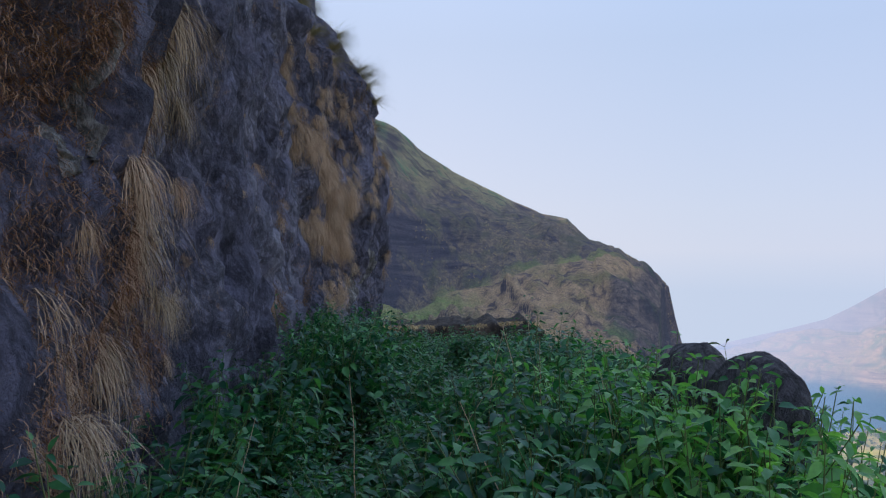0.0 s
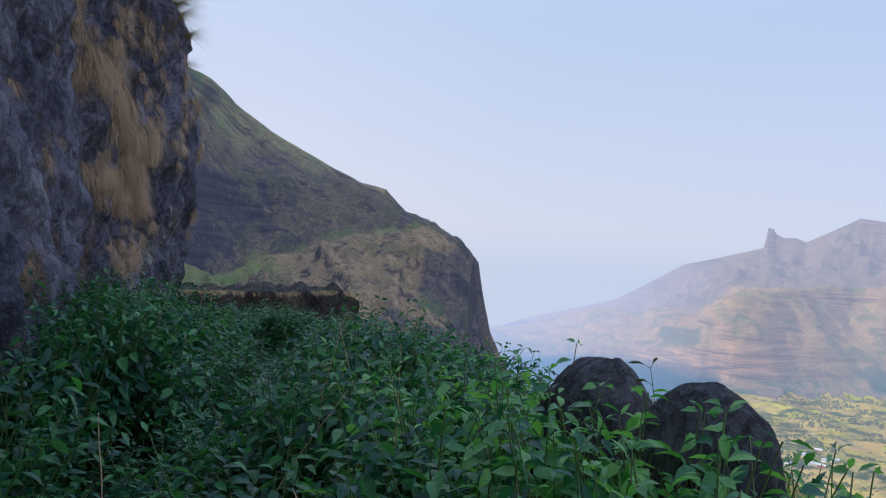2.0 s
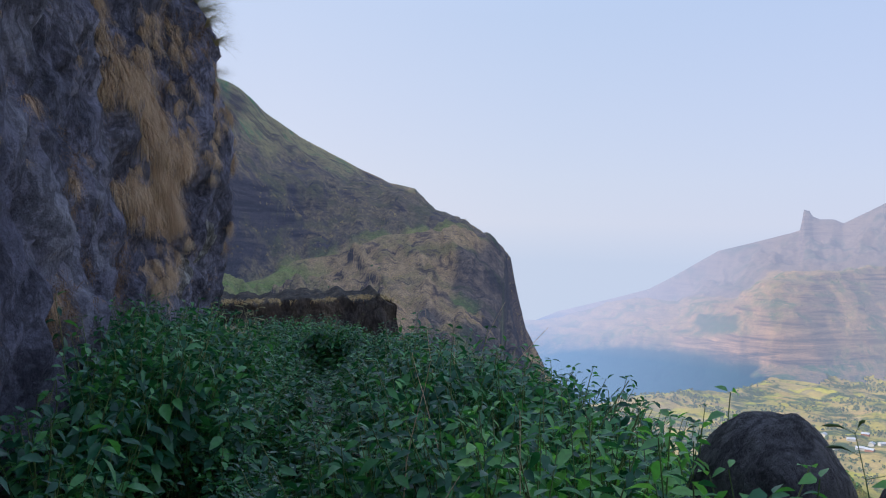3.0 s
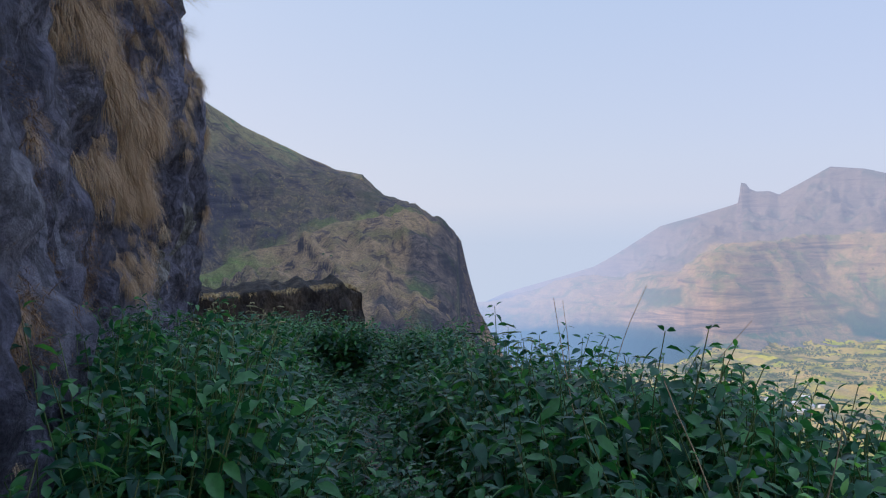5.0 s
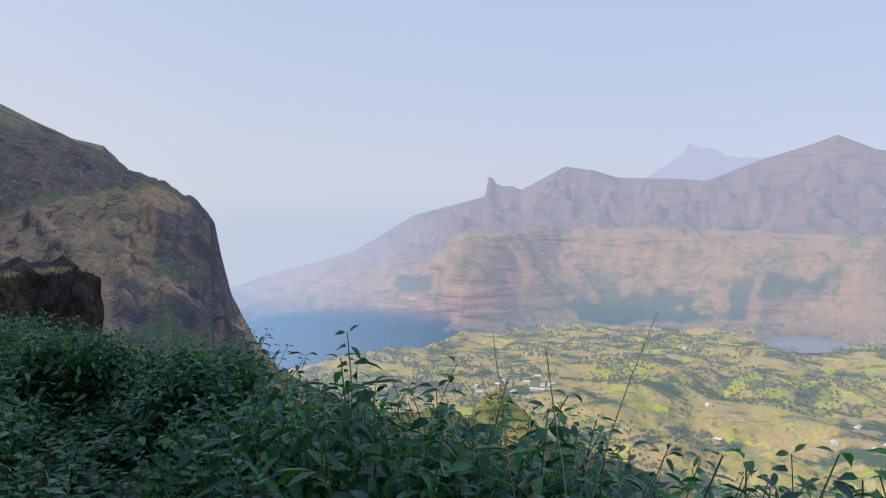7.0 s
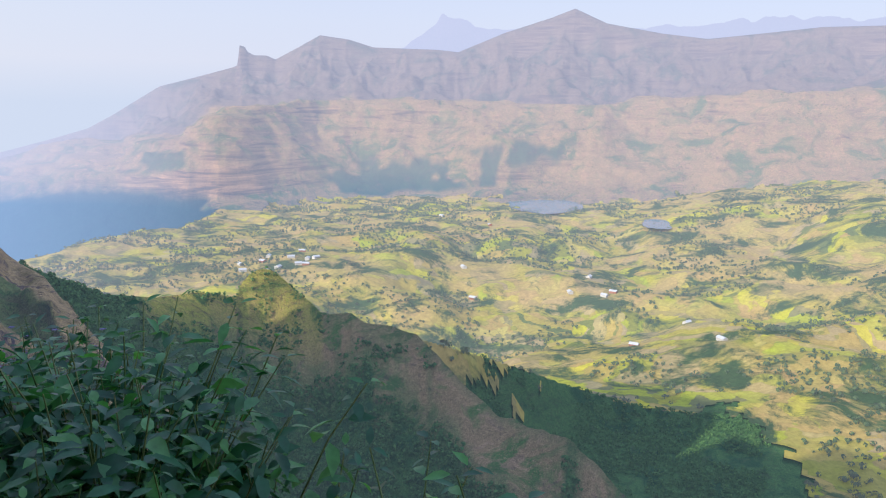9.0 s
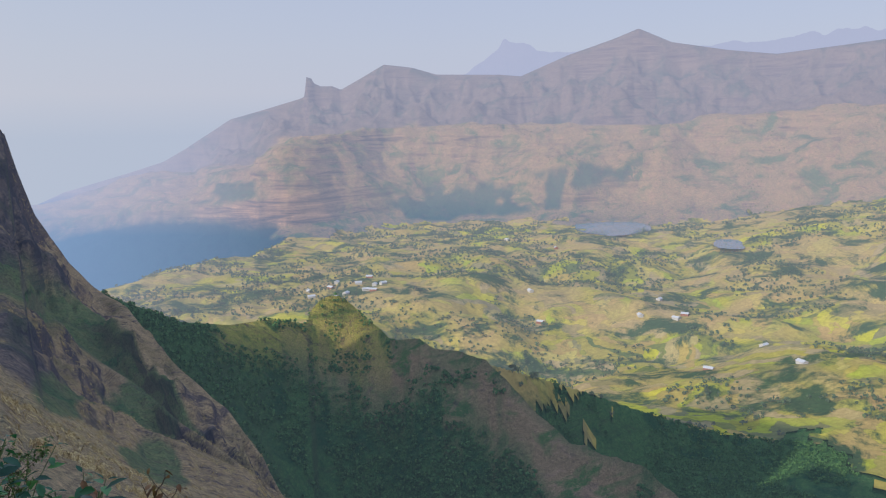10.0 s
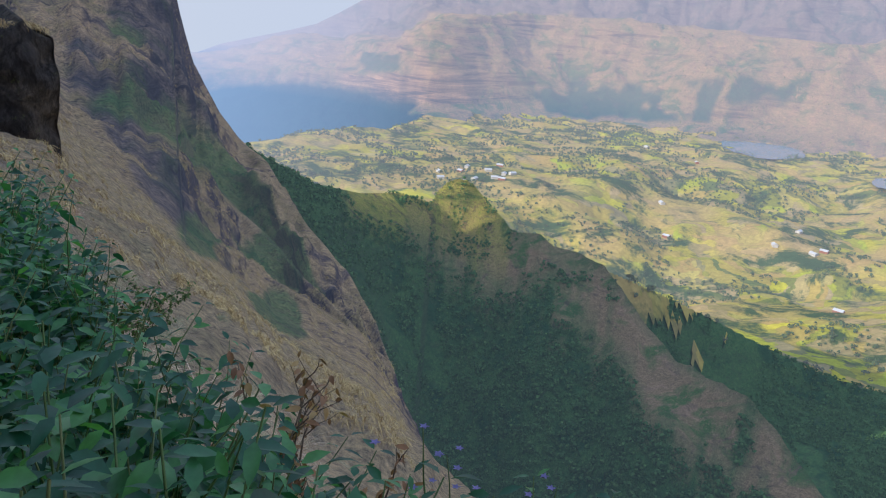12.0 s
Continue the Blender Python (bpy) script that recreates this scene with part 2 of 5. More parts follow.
# ground covers: grass, dry grass, rock, green growth, pale rock
COVER = {
    0: ((0.54, 0.345, 0.17), (0.75, 0.49, 0.26), (0.07, 0.05, 0.062), (0.4, 0.31, 0.13), (0.16, 0.11, 0.105)),
    8: ((0.34, 0.36, 0.09), (0.46, 0.42, 0.14), (0.28, 0.27, 0.1), (0.3, 0.4, 0.08), (0.36, 0.33, 0.14)),
    9: ((0.12, 0.098, 0.095), (0.42, 0.3, 0.17), (0.045, 0.038, 0.062), (0.17, 0.155, 0.09), (0.115, 0.095, 0.125)),
    13: ((0.46, 0.3, 0.14), (0.66, 0.45, 0.22), (0.07, 0.05, 0.06), (0.34, 0.25, 0.1), (0.17, 0.115, 0.1)),
    14: ((0.35, 0.3, 0.15), (0.5, 0.4, 0.19), (0.1, 0.08, 0.085), (0.13, 0.3, 0.12), (0.17, 0.13, 0.11)),
    16: ((0.52, 0.36, 0.16), (0.68, 0.48, 0.24), (0.36, 0.24, 0.11), (0.32, 0.26, 0.1), (0.5, 0.33, 0.16)),
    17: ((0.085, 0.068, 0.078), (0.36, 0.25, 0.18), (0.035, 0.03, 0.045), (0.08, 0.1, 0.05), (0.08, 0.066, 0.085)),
    18: ((0.13, 0.21, 0.06), (0.27, 0.29, 0.09), (0.1, 0.14, 0.055), (0.08, 0.18, 0.045), (0.2, 0.19, 0.08)),
    1: ((0.36, 0.36, 0.06), (0.5, 0.38, 0.1), (0.11, 0.075, 0.055), (0.1, 0.16, 0.045), (0.24, 0.16, 0.1)),
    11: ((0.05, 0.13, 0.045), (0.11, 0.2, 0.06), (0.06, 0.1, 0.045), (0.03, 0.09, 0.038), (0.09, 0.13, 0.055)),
    15: ((0.25, 0.165, 0.09), (0.42, 0.27, 0.155), (0.09, 0.06, 0.055), (0.1, 0.17, 0.05), (0.46, 0.28, 0.18)),
    3: ((0.3, 0.23, 0.085), (0.52, 0.29, 0.13), (0.13, 0.085, 0.05), (0.12, 0.17, 0.05), (0.58, 0.32, 0.16)),
    10: ((0.27, 0.2, 0.09), (0.5, 0.28, 0.13), (0.11, 0.07, 0.055), (0.11, 0.15, 0.06), (0.64, 0.35, 0.18)),
    4: ((0.18, 0.14, 0.115), (0.3, 0.2, 0.15), (0.12, 0.09, 0.095), (0.1, 0.11, 0.085), (0.31, 0.21, 0.16)),
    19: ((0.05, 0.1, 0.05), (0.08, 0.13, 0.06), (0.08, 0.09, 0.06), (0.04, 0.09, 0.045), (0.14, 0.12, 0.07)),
    # wooded talus; the dark teal also holds the canyon's shadow
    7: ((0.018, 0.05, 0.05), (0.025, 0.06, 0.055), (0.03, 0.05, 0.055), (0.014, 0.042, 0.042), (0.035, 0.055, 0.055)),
}
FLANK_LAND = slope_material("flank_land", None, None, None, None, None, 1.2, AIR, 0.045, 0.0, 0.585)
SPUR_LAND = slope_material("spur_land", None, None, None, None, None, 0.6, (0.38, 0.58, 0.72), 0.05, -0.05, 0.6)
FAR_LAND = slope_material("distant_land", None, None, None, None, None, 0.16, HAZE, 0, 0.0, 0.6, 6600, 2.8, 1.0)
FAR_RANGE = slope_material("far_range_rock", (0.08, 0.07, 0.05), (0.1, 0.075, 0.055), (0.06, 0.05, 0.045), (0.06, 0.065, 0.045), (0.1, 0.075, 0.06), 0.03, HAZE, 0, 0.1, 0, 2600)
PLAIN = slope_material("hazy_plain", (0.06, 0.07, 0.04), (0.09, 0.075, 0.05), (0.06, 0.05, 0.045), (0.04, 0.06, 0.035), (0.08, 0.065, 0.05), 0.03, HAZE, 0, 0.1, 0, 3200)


def field_material(name, reach, rich):
    m, n, l, bs = material(name)
    co = place(n, (1, 1, 0.0))
    warp = n.new("ShaderNodeTexNoise")
    warp.inputs["Scale"].default_value, warp.inputs["Detail"].default_value = 0.007, 7
    l.new(co, warp.inputs["Vector"])
    add = n.new("ShaderNodeVectorMath")
    add.operation = "MULTIPLY_ADD"
    l.new(warp.outputs["Color"], add.inputs[0])
    add.inputs[1].default_value = (300, 300, 0)
    l.new(co, add.inputs[2])
    cell = n.new("ShaderNodeTexVoronoi")
    cell.inputs["Scale"].default_value = 0.026
    l.new(add.outputs[0], cell.inputs["Vector"])
    edge = n.new("ShaderNodeTexVoronoi")
    edge.feature, edge.inputs["Scale"].default_value = "DISTANCE_TO_EDGE", 0.026
    l.new(add.outputs[0], edge.inputs["Vector"])
    sep = n.new("ShaderNodeSeparateColor")
    l.new(cell.outputs["Color"], sep.inputs[0])
    c = ramp(n, l, sep.outputs[0], [(0.0, (0.36, 0.35, 0.04)), (0.2, (0.46, 0.31, 0.1)), (0.4, (0.42, 0.38, 0.03)), (0.55, (0.13, 0.17, 0.05)),
                                    (0.68, (0.42, 0.32, 0.16)), (0.82, (0.56, 0.5, 0.02)), (0.94, (0.37, 0.4, 0.03))])
    dry = noise_tex(n, l, co, 0.0035, 6, 0.6, 0.5)
    c = mixc(n, l, ramp(n, l, dry, [(0.42, (0,) * 3), (0.58, (rich,) * 3)]), c, (0.5, 0.34, 0.14))
    wood_or_shade = noise_tex(n, l, co, 0.009, 8, 0.72, 0.6)
    c = mixc(n, l, ramp(n, l, wood_or_shade, [(0.5, (0,) * 3), (0.58, (1,) * 3)]), c, (0.05, 0.095, 0.035))
    c = mixc(n, l, ramp(n, l, edge.outputs["Distance"], [(0.02, (0.16,) * 3), (0.05, (0,) * 3)]), c, (0.1, 0.13, 0.05))
    fine = noise_tex(n, l, co, 0.12, 6, 0.7)
    c = mixc(n, l, 1.0, c, ramp(n, l, fine, [(0.3, (0.65,) * 3), (0.7, (1.1,) * 3)]), "MULTIPLY")
    l.new(c, bs.inputs["Base Color"])
    bs.inputs["Roughness"].default_value = 0.95
    bs.inputs["Specular IOR Level"].default_value = 0.1
    bump(n, l, bs, wood_or_shade, 0.6, 6.0)
    # haze painted over the fields, denser further out
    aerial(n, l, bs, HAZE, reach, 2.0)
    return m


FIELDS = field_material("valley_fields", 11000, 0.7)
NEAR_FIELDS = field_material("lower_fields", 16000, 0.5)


def soil_material():
    m, n, l, bs = material("trail_soil")
    co = place(n)
    c = ramp(n, l, noise_tex(n, l, co, 3, 8, 0.7), [(0.3, (0.03, 0.022, 0.015)), (0.55, (0.07, 0.05, 0.03)), (0.75, (0.13, 0.1, 0.06))])
    l.new(c, bs.inputs["Base Color"])
    bs.inputs["Roughness"].default_value = 0.95
    bump(n, l, bs, noise_tex(n, l, co, 18, 6, 0.7), 0.8, 0.03)
    return m


SOIL = soil_material()


def leaf_material(name, dark, mid, light, translucent, gloss=0.42, spec=0.4, air=0.0):
    m, n, l, bs = material(name)
    geo, info = n.new("ShaderNodeNewGeometry"), n.new("ShaderNodeObjectInfo")
    c = ramp(n, l, geo.outputs["Random Per Island"], [(0.0, dark), (0.55, mid), (0.95, light)])
    c = mixc(n, l, 1.0, c, ramp(n, l, info.outputs["Random"], [(0.0, (0.72, 0.8, 0.75)), (1.0, (1.1, 1.05, 1.0))]), "MULTIPLY")
    vein = noise_tex(n, l, place(n, world_space=False), 40, 4, 0.6)
    c = mixc(n, l, 1.0, c, ramp(n, l, vein, [(0.3, (0.75,) * 3), (0.7, (1.1,) * 3)]), "MULTIPLY")
    l.new(c, bs.inputs["Base Color"])
    bs.inputs["Roughness"].default_value = gloss
    bs.inputs["Specular IOR Level"].default_value = spec
    # leaves carry painted haze too: by distance, else a faint bluish glow
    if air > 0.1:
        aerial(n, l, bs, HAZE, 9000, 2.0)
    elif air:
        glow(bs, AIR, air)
    if translucent:
        tr, mx = n.new("ShaderNodeBsdfTranslucent"), n.new("ShaderNodeMixShader")
        l.new(mixc(n, l, 1.0, c, (1.3, 1.6, 0.6), "MULTIPLY"), tr.inputs[0])
        mx.inputs[0].default_value = translucent
        l.new(bs.outputs[0], mx.inputs[1]), l.new(tr.outputs[0], mx.inputs[2])
        l.new(mx.outputs[0], n["Material Output"].inputs[0])
    return m


LEAF = leaf_material("shrub_leaf", (0.018, 0.085, 0.055), (0.04, 0.155, 0.085), (0.12, 0.33, 0.11), 0.36, 0.36, 0.45)
# brighter copy of the shrub leaf: open-sky light put into its colour
LIT_LEAF = leaf_material("lit_shrub_leaf", (0.1, 0.29, 0.1), (0.17, 0.41, 0.13), (0.3, 0.57, 0.17), 0.42, 0.36, 0.6)
STEM = leaf_material("green_stem", (0.1, 0.17, 0.05), (0.15, 0.22, 0.07), (0.22, 0.25, 0.1), 0)
DRY = leaf_material("dry_grass", (0.4, 0.26, 0.165), (0.64, 0.445, 0.295), (0.86, 0.65, 0.47), 0, 0.7, 0.15)
DRYGREEN = leaf_material("fading_grass", (0.32, 0.31, 0.17), (0.48, 0.43, 0.25), (0.65, 0.56, 0.36), 0, 0.7, 0.15)
MOSS = leaf_material("dry_moss", (0.24, 0.135, 0.085), (0.38, 0.225, 0.145), (0.55, 0.37, 0.24), 0, 0.85, 0.1)
TWIG = leaf_material("dry_twig", (0.13, 0.085, 0.06), (0.2, 0.135, 0.095), (0.3, 0.22, 0.15), 0, 0.8, 0.2)
RUSSET = leaf_material("withered_leaf", (0.2, 0.1, 0.055), (0.32, 0.17, 0.09), (0.4, 0.27, 0.12), 0.2, 0.6, 0.3)
OLIVE = leaf_material("olive_leaf", (0.08, 0.13, 0.045), (0.14, 0.2, 0.06), (0.25, 0.3, 0.1), 0.3, 0.5, 0.4)
FLOWER = leaf_material("violet_petal", (0.2, 0.16, 0.45), (0.3, 0.24, 0.6), (0.4, 0.35, 0.7), 0.2)
TREE = leaf_material("valley_tree_leaf", (0.06, 0.105, 0.04), (0.085, 0.135, 0.048), (0.13, 0.18, 0.055), 0, 0.8, 0.1, 0.11)
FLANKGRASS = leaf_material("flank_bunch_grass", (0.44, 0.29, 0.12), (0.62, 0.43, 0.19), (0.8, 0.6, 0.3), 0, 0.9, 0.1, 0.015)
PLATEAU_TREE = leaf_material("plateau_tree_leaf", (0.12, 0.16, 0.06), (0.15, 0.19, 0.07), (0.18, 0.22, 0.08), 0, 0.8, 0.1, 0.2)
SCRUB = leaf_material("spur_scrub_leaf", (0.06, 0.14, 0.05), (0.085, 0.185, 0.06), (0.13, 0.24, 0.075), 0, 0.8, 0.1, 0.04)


def plain(name, colour, rough, air=0.0):
    m, n, l, bs = material(name)
    c = mixc(n, l, 1.0, colour, ramp(n, l, noise_tex(n, l, place(n), 0.8, 5), [(0.3, (0.8,) * 3), (0.7, (1.05,) * 3)]), "MULTIPLY")
    l.new(c, bs.inputs["Base Color"])
    bs.inputs["Roughness"].default_value = rough
    # even bluish emission paints haze onto lake and houses
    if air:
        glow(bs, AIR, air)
    return m


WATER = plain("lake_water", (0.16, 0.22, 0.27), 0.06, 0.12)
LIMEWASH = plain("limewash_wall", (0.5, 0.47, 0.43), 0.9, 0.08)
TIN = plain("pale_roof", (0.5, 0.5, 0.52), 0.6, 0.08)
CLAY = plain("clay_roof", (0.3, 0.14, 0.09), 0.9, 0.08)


# ---- mesh helpers ----
def mesh_object(name, verts, faces, mats, parent=None, smooth_shade=True, index=None):
    me = bpy.data.meshes.new(name)
    verts = np.asarray(verts, np.float32)
    if isinstance(faces, np.ndarray):
        k = faces.shape[1]
        me.vertices.add(len(verts))
        me.vertices.foreach_set("co", verts.ravel())
        me.loops.add(faces.size)
        me.loops.foreach_set("vertex_index", faces.astype(np.int32).ravel())
        me.polygons.add(len(faces))
        me.polygons.foreach_set("loop_start", np.arange(0, faces.size, k, dtype=np.int32))
        if index is not None:
            me.polygons.foreach_set("material_index", index.astype(np.int32))
        me.update(calc_edges=True)
    else:
        me.from_pydata([tuple(v) for v in verts], [], faces)
    for mt in (mats if isinstance(mats, (list, tuple)) else [mats]):
        me.materials.append(mt)
    me.polygons.foreach_set("use_smooth", np.full(len(me.polygons), smooth_shade))
    ob = new(name, me)
    if parent:
        ob.parent = parent
    return ob


def grid_faces(rows, cols, wrap=False):
    i, j = np.meshgrid(np.arange(rows - 1), np.arange(cols if wrap else cols - 1), indexing="ij")
    k = (j + 1) % cols
    return np.stack([i * cols + j, i * cols + k, (i + 1) * cols + k, (i + 1) * cols + j], -1).reshape(-1, 4)


# ---- ground: one sheet round the walk, out to the horizon ----
EYE = np.array([0.0, 10.0, 1.6])
FLANK_TOP = pairs("-40,30,90 -20,20,120 -10,14.5,170 -3.8,11.9,230 -2.2,10.5,240 0.5,8.8,260 3.7,7.3,265 7.2,5.7,275 9.1,5.3,278 11.1,3.4,280 "
                  "14.1,2.3,283 15.3,1.2,283 16.4,0.3,280 16.9,-2,270 17.6,-4.7,262 19.3,-7.9,250 20.7,-9.8,235 22.7,-11.4,200 25.1,-15.1,140 "
                  "28.5,-18.6,110 30.8,-22,95 33,-27,80 40,-38,50 60,-50,30")
SPUR_TOP = pairs("12,-7,380 19,-9.2,420 21,-10.2,450 22.9,-11.1,480 26.2,-12.7,530 29.5,-13.2,570 32.4,-13,600 34.9,-13.5,622 35.3,-12.6,632 35.9,-11.95,638 36.6,-11.62,640 37.3,-11.62,640 37.9,-11.95,640 38.5,-12.5,637 39,-13.1,634 "
                 "40.4,-14.2,626 41.1,-15,618 43.2,-14.9,600 44.2,-15.6,592 46.3,-16.1,580 48.1,-16.6,560 51.6,-20,510 54.5,-22.2,475 59.9,-23.4,430 62.3,-25.3,410 64.3,-27,395 70,-31,360 80,-38,300 100,-45,250")
SPUR_FOOT = pairs("12,-9 20,-11 27,-13.6 32.3,-15.5 36.8,-17.9 41.3,-19.5 45.8,-20.6 49.2,-23.2 53.1,-25.6 56.9,-27.9 64,-32 100,-60")
BACK_RIDGE = pairs("40,-19,700 44,-17.2,690 48.7,-16.9,690 52.3,-17.8,715 55.4,-18.6,745 59.8,-19.8,780 63.8,-20.7,820 68,-20.9,850 75,-22,860 100,-24,760")
RANGE_TOP = pairs("10,-7.6 14,-5.9 16,-5 18,-4.2 19.6,-3.5 23.6,-2.4 25.9,-1.7 27.5,-0.8 28.6,-0.1 30.5,1.1 32.7,1.7 35.3,2.45 35.65,2.6 35.8,3.95 36.15,3.85 36.35,3.5 36.8,3.3 37.6,3.3 38.2,3.05 39.6,3.8 "
                  "41.3,4.75 43.3,4.5 45,4 49.5,3.9 51,3.75 54.3,5.1 57.5,6.1 59.1,6.7 61.3,5.7 65,5 68,4.6 75,5.2 100,5")
NEAR_LOW = pairs("-40,-4 -10,-5 0,-7 8,-9.5 10,-12 16,-16.6 22.6,-22.3 29.5,-26.4 40,-34 60,-45 100,-52")
TERRACE_LINE = pairs("-40,5 -10,-0.5 -4,-2.2 -1.8,-1.7 0.5,-0.3 3.7,0.3 7,1.8 11.2,2.2 13.7,2.3 15,1.0 16.3,-0.4")
# the tableland over the valley: foot of its cliff, its rim, the brow above it
CLIFF_FOOT = pairs("10,-8 18,-7 21,-6.3 25,-5.9 28,-6 30,-6.1 32,-6.6 34,-6.7 37,-6.4 44,-6.2 48,-6.2 52,-5.8 60,-5.4 75,-5 100,-5")
CLIFF_FOOT_R = pairs("10,3000 21,2950 28,2850 30,2800 32,2640 34,2600 37,2640 40,2720 44,2800 60,2850 75,2750 100,2700")
CLIFF_RIM = pairs("10,-6.8 18,-5.7 21,-5.2 25,-4.7 30,-4.6 32,-4.5 34,-4.2 37,-4.4 40,-4.7 48,-4.5 52,-3.9 56,-3.2 60,-3 66,-3 100,-3")
BROW = pairs("10,-6.4 18,-5 21,-4.4 25,-3.6 30,-3.2 31.6,-3 33.4,-1.4 35.7,-0.5 39.5,0.3 47.4,0.5 56,0.2 62,0.3 68,0.9 80,1.4 100,1.4")
BROW_R = pairs("10,3200 28,3150 32,2850 34,2840 37,2980 41,3250 100,3320")


def tan_el(el):
    return np.tan(np.radians(el))


def at_el(az, table, r):
    return EYE[2] + r * tan_el(np.interp(az, table[0], table[1]))


def profile(r, knots):
    """Height at r on a run of straight slopes between knots (distance, height), far below outside it."""
    z = np.full(np.shape(r), -1e5)
    for (r0, z0), (r1, z1) in zip(knots, knots[1:]):
        q = (r - r0) / np.maximum(r1 - r0, 1e-6)
        z = np.where((q >= 0) & (q <= 1), z0 + (z1 - z0) * q, z)
    return z


def terrain(az, r):
    """Height and zone of the land at an azimuth (degrees) and distance from the middle of the walk."""
    x, y = EYE[0] + r * np.sin(np.radians(az)), EYE[1] + r * np.cos(np.radians(az))
    n_lo, n_mid = fbm(x / 420, y / 420, 0.3, 4), fbm(x / 60, y / 60, 1.7, 4)
    # rolling valley floor, its shelf and the canyon behind it
    ridgy = 1.0 - 2.2 * np.abs(fbm(x / 620 + 3, y / 760, 7.7, 4))
    z = -326 + (18 * n_lo + 52 * ridgy * smooth(2400, 1900, r) * smooth(36, 46, az)) * smooth(750, 1250, r) + 6 * n_mid * smooth(500, 900, r)
    z = z + smooth(58, 85, az) * smooth(1200, 2700, r) * 120
    lake = np.maximum(np.exp(-(((az - 57.6) / 3.0) ** 2 + ((r - 2600) / 280) ** 2) * 1.5), np.exp(-(((az - 65.4) / 1.6) ** 2 + ((r - 2280) / 170) ** 2) * 1.5))
    lip = np.interp(az, [15, 21, 24.3, 28, 31.5, 34], [1700, 1810, 1890, 2040, 2220, 2350]) + 40 * n_lo
    z = z - smooth(33.8, 31.5, az) * smooth(0, 330, r - lip) * 300
    zone = np.where(r < 1350 + 260 * n_lo, 12, 2)
    # tableland: talus, cliff, slope to the brow, then the range behind
    wr = r + (75 * fbm(x / 300, y / 300, 5.1, 4) + 18 * fbm(x / 80, y / 80, 6.4, 3)) * smooth(2420, 2650, r) * smooth(3990, 3780, r)
    foot_r, brow_r = np.interp(az, *CLIFF_FOOT_R), np.interp(az, *BROW_R)
    rim_r = foot_r + np.interp(az, [30, 36, 44, 50, 56, 62], [55, 60, 170, 120, 110, 200])
    foot_z, rim_z, brow_z = at_el(az, CLIFF_FOOT, foot_r), at_el(az, CLIFF_RIM, rim_r), at_el(az, BROW, brow_r)
    west = smooth(33.5, 31, az)
    back_r = np.maximum(brow_r + 120, 3420)
    back_z = brow_z + (back_r - brow_r) * np.interp(az, [24, 32, 38, 66, 80], [0.16, 0.1, -0.02, -0.02, 0.05])
    crest = at_el(az, RANGE_TOP, 4000.0)
    mid_z = back_z + 0.52 * (crest - back_z)
    up = profile(wr, [(foot_r - 130 - 420 * west, -335 - 270 * west), (foot_r, foot_z), (rim_r, rim_z), (brow_r, brow_z), (back_r, back_z), (3700 + 0 * r, mid_z), (4000 + 0 * r, crest)])
    on_slope = smooth(0, 120, wr - rim_r) * smooth(3980, 3900, r)
    up = up + (26 * fbm(x / 150, y / 150, 2.9, 4) * smooth(0, 90, wr - foot_r) * smooth(0, 60, np.abs(wr - brow_r)) - (80 * np.abs(fbm(az / 3.1, r / 800, 3.3, 5)) + 90 * np.abs(fbm(x / 380, y / 380, 3.3, 5))) * smooth(3430, 3650, r)) * on_slope
    wander = up + 26 * fbm(x / 500, y / 500, 8.1, 3)
    tread = (np.floor(wander / 38) + smooth(0.5, 0.95, wander / 38 - np.floor(wander / 38))) * 38 - wander
    up = up + tread * np.interp(az, [30, 36, 42, 100], [0.6, 0.5, 0.3, 0.22]) * on_slope * (0.25 + 0.75 * smooth(3460, 3400, r))
    up = np.where(r > 4000, crest - (r - 4000) * 1.3, up)
    hit = (up > z) & (az > 10) & (r > 2300)
    # cover 7 paints the canyon's shadow as well as its woods
    wood_or_shade = (az < 33 + 1.5 * n_lo + 0.8 * n_mid) & (r > lip + 60)
    zone = np.where(wood_or_shade, 7, zone)
    zone = np.where(hit & (wr > foot_r + np.where(az < 34, 8, -100 + 60 * n_mid)), np.where(az < 34 + 4 * n_lo + 3 * n_mid, 10, 3), zone)
    zone = np.where(hit & (zone == 2) & (az < 37), 10, zone)
    zone = np.where(hit & (wr > np.maximum(back_r, brow_r + 90)), 4, zone)
    groove = fbm(x / 110, y / 110, 4.2, 5)
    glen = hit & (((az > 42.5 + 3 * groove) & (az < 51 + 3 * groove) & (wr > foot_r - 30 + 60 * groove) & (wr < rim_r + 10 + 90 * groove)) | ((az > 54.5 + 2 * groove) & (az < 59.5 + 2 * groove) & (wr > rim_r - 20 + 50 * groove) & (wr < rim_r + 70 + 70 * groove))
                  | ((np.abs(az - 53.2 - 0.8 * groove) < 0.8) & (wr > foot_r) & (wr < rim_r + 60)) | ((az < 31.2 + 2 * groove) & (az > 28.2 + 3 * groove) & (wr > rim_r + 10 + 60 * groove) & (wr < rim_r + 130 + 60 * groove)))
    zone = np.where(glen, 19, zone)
    z = np.where(hit, up, z)
    z = z * (1 - lake) + (-318) * lake - 6 * smooth(0.45, 0.8, lake)
    zone = np.where((az < 18) & (r > 2300) & ~hit, 5, zone)
    # ridge behind the rocky spur, falling to the fields; its crest follows the edge of the mountain's shadow
    b_r = np.interp(az, BACK_RIDGE[0], BACK_RIDGE[2])
    b_z = at_el(az, BACK_RIDGE, b_r)
    gully = np.abs(fbm(x / 95, y / 150, 8.8, 4))
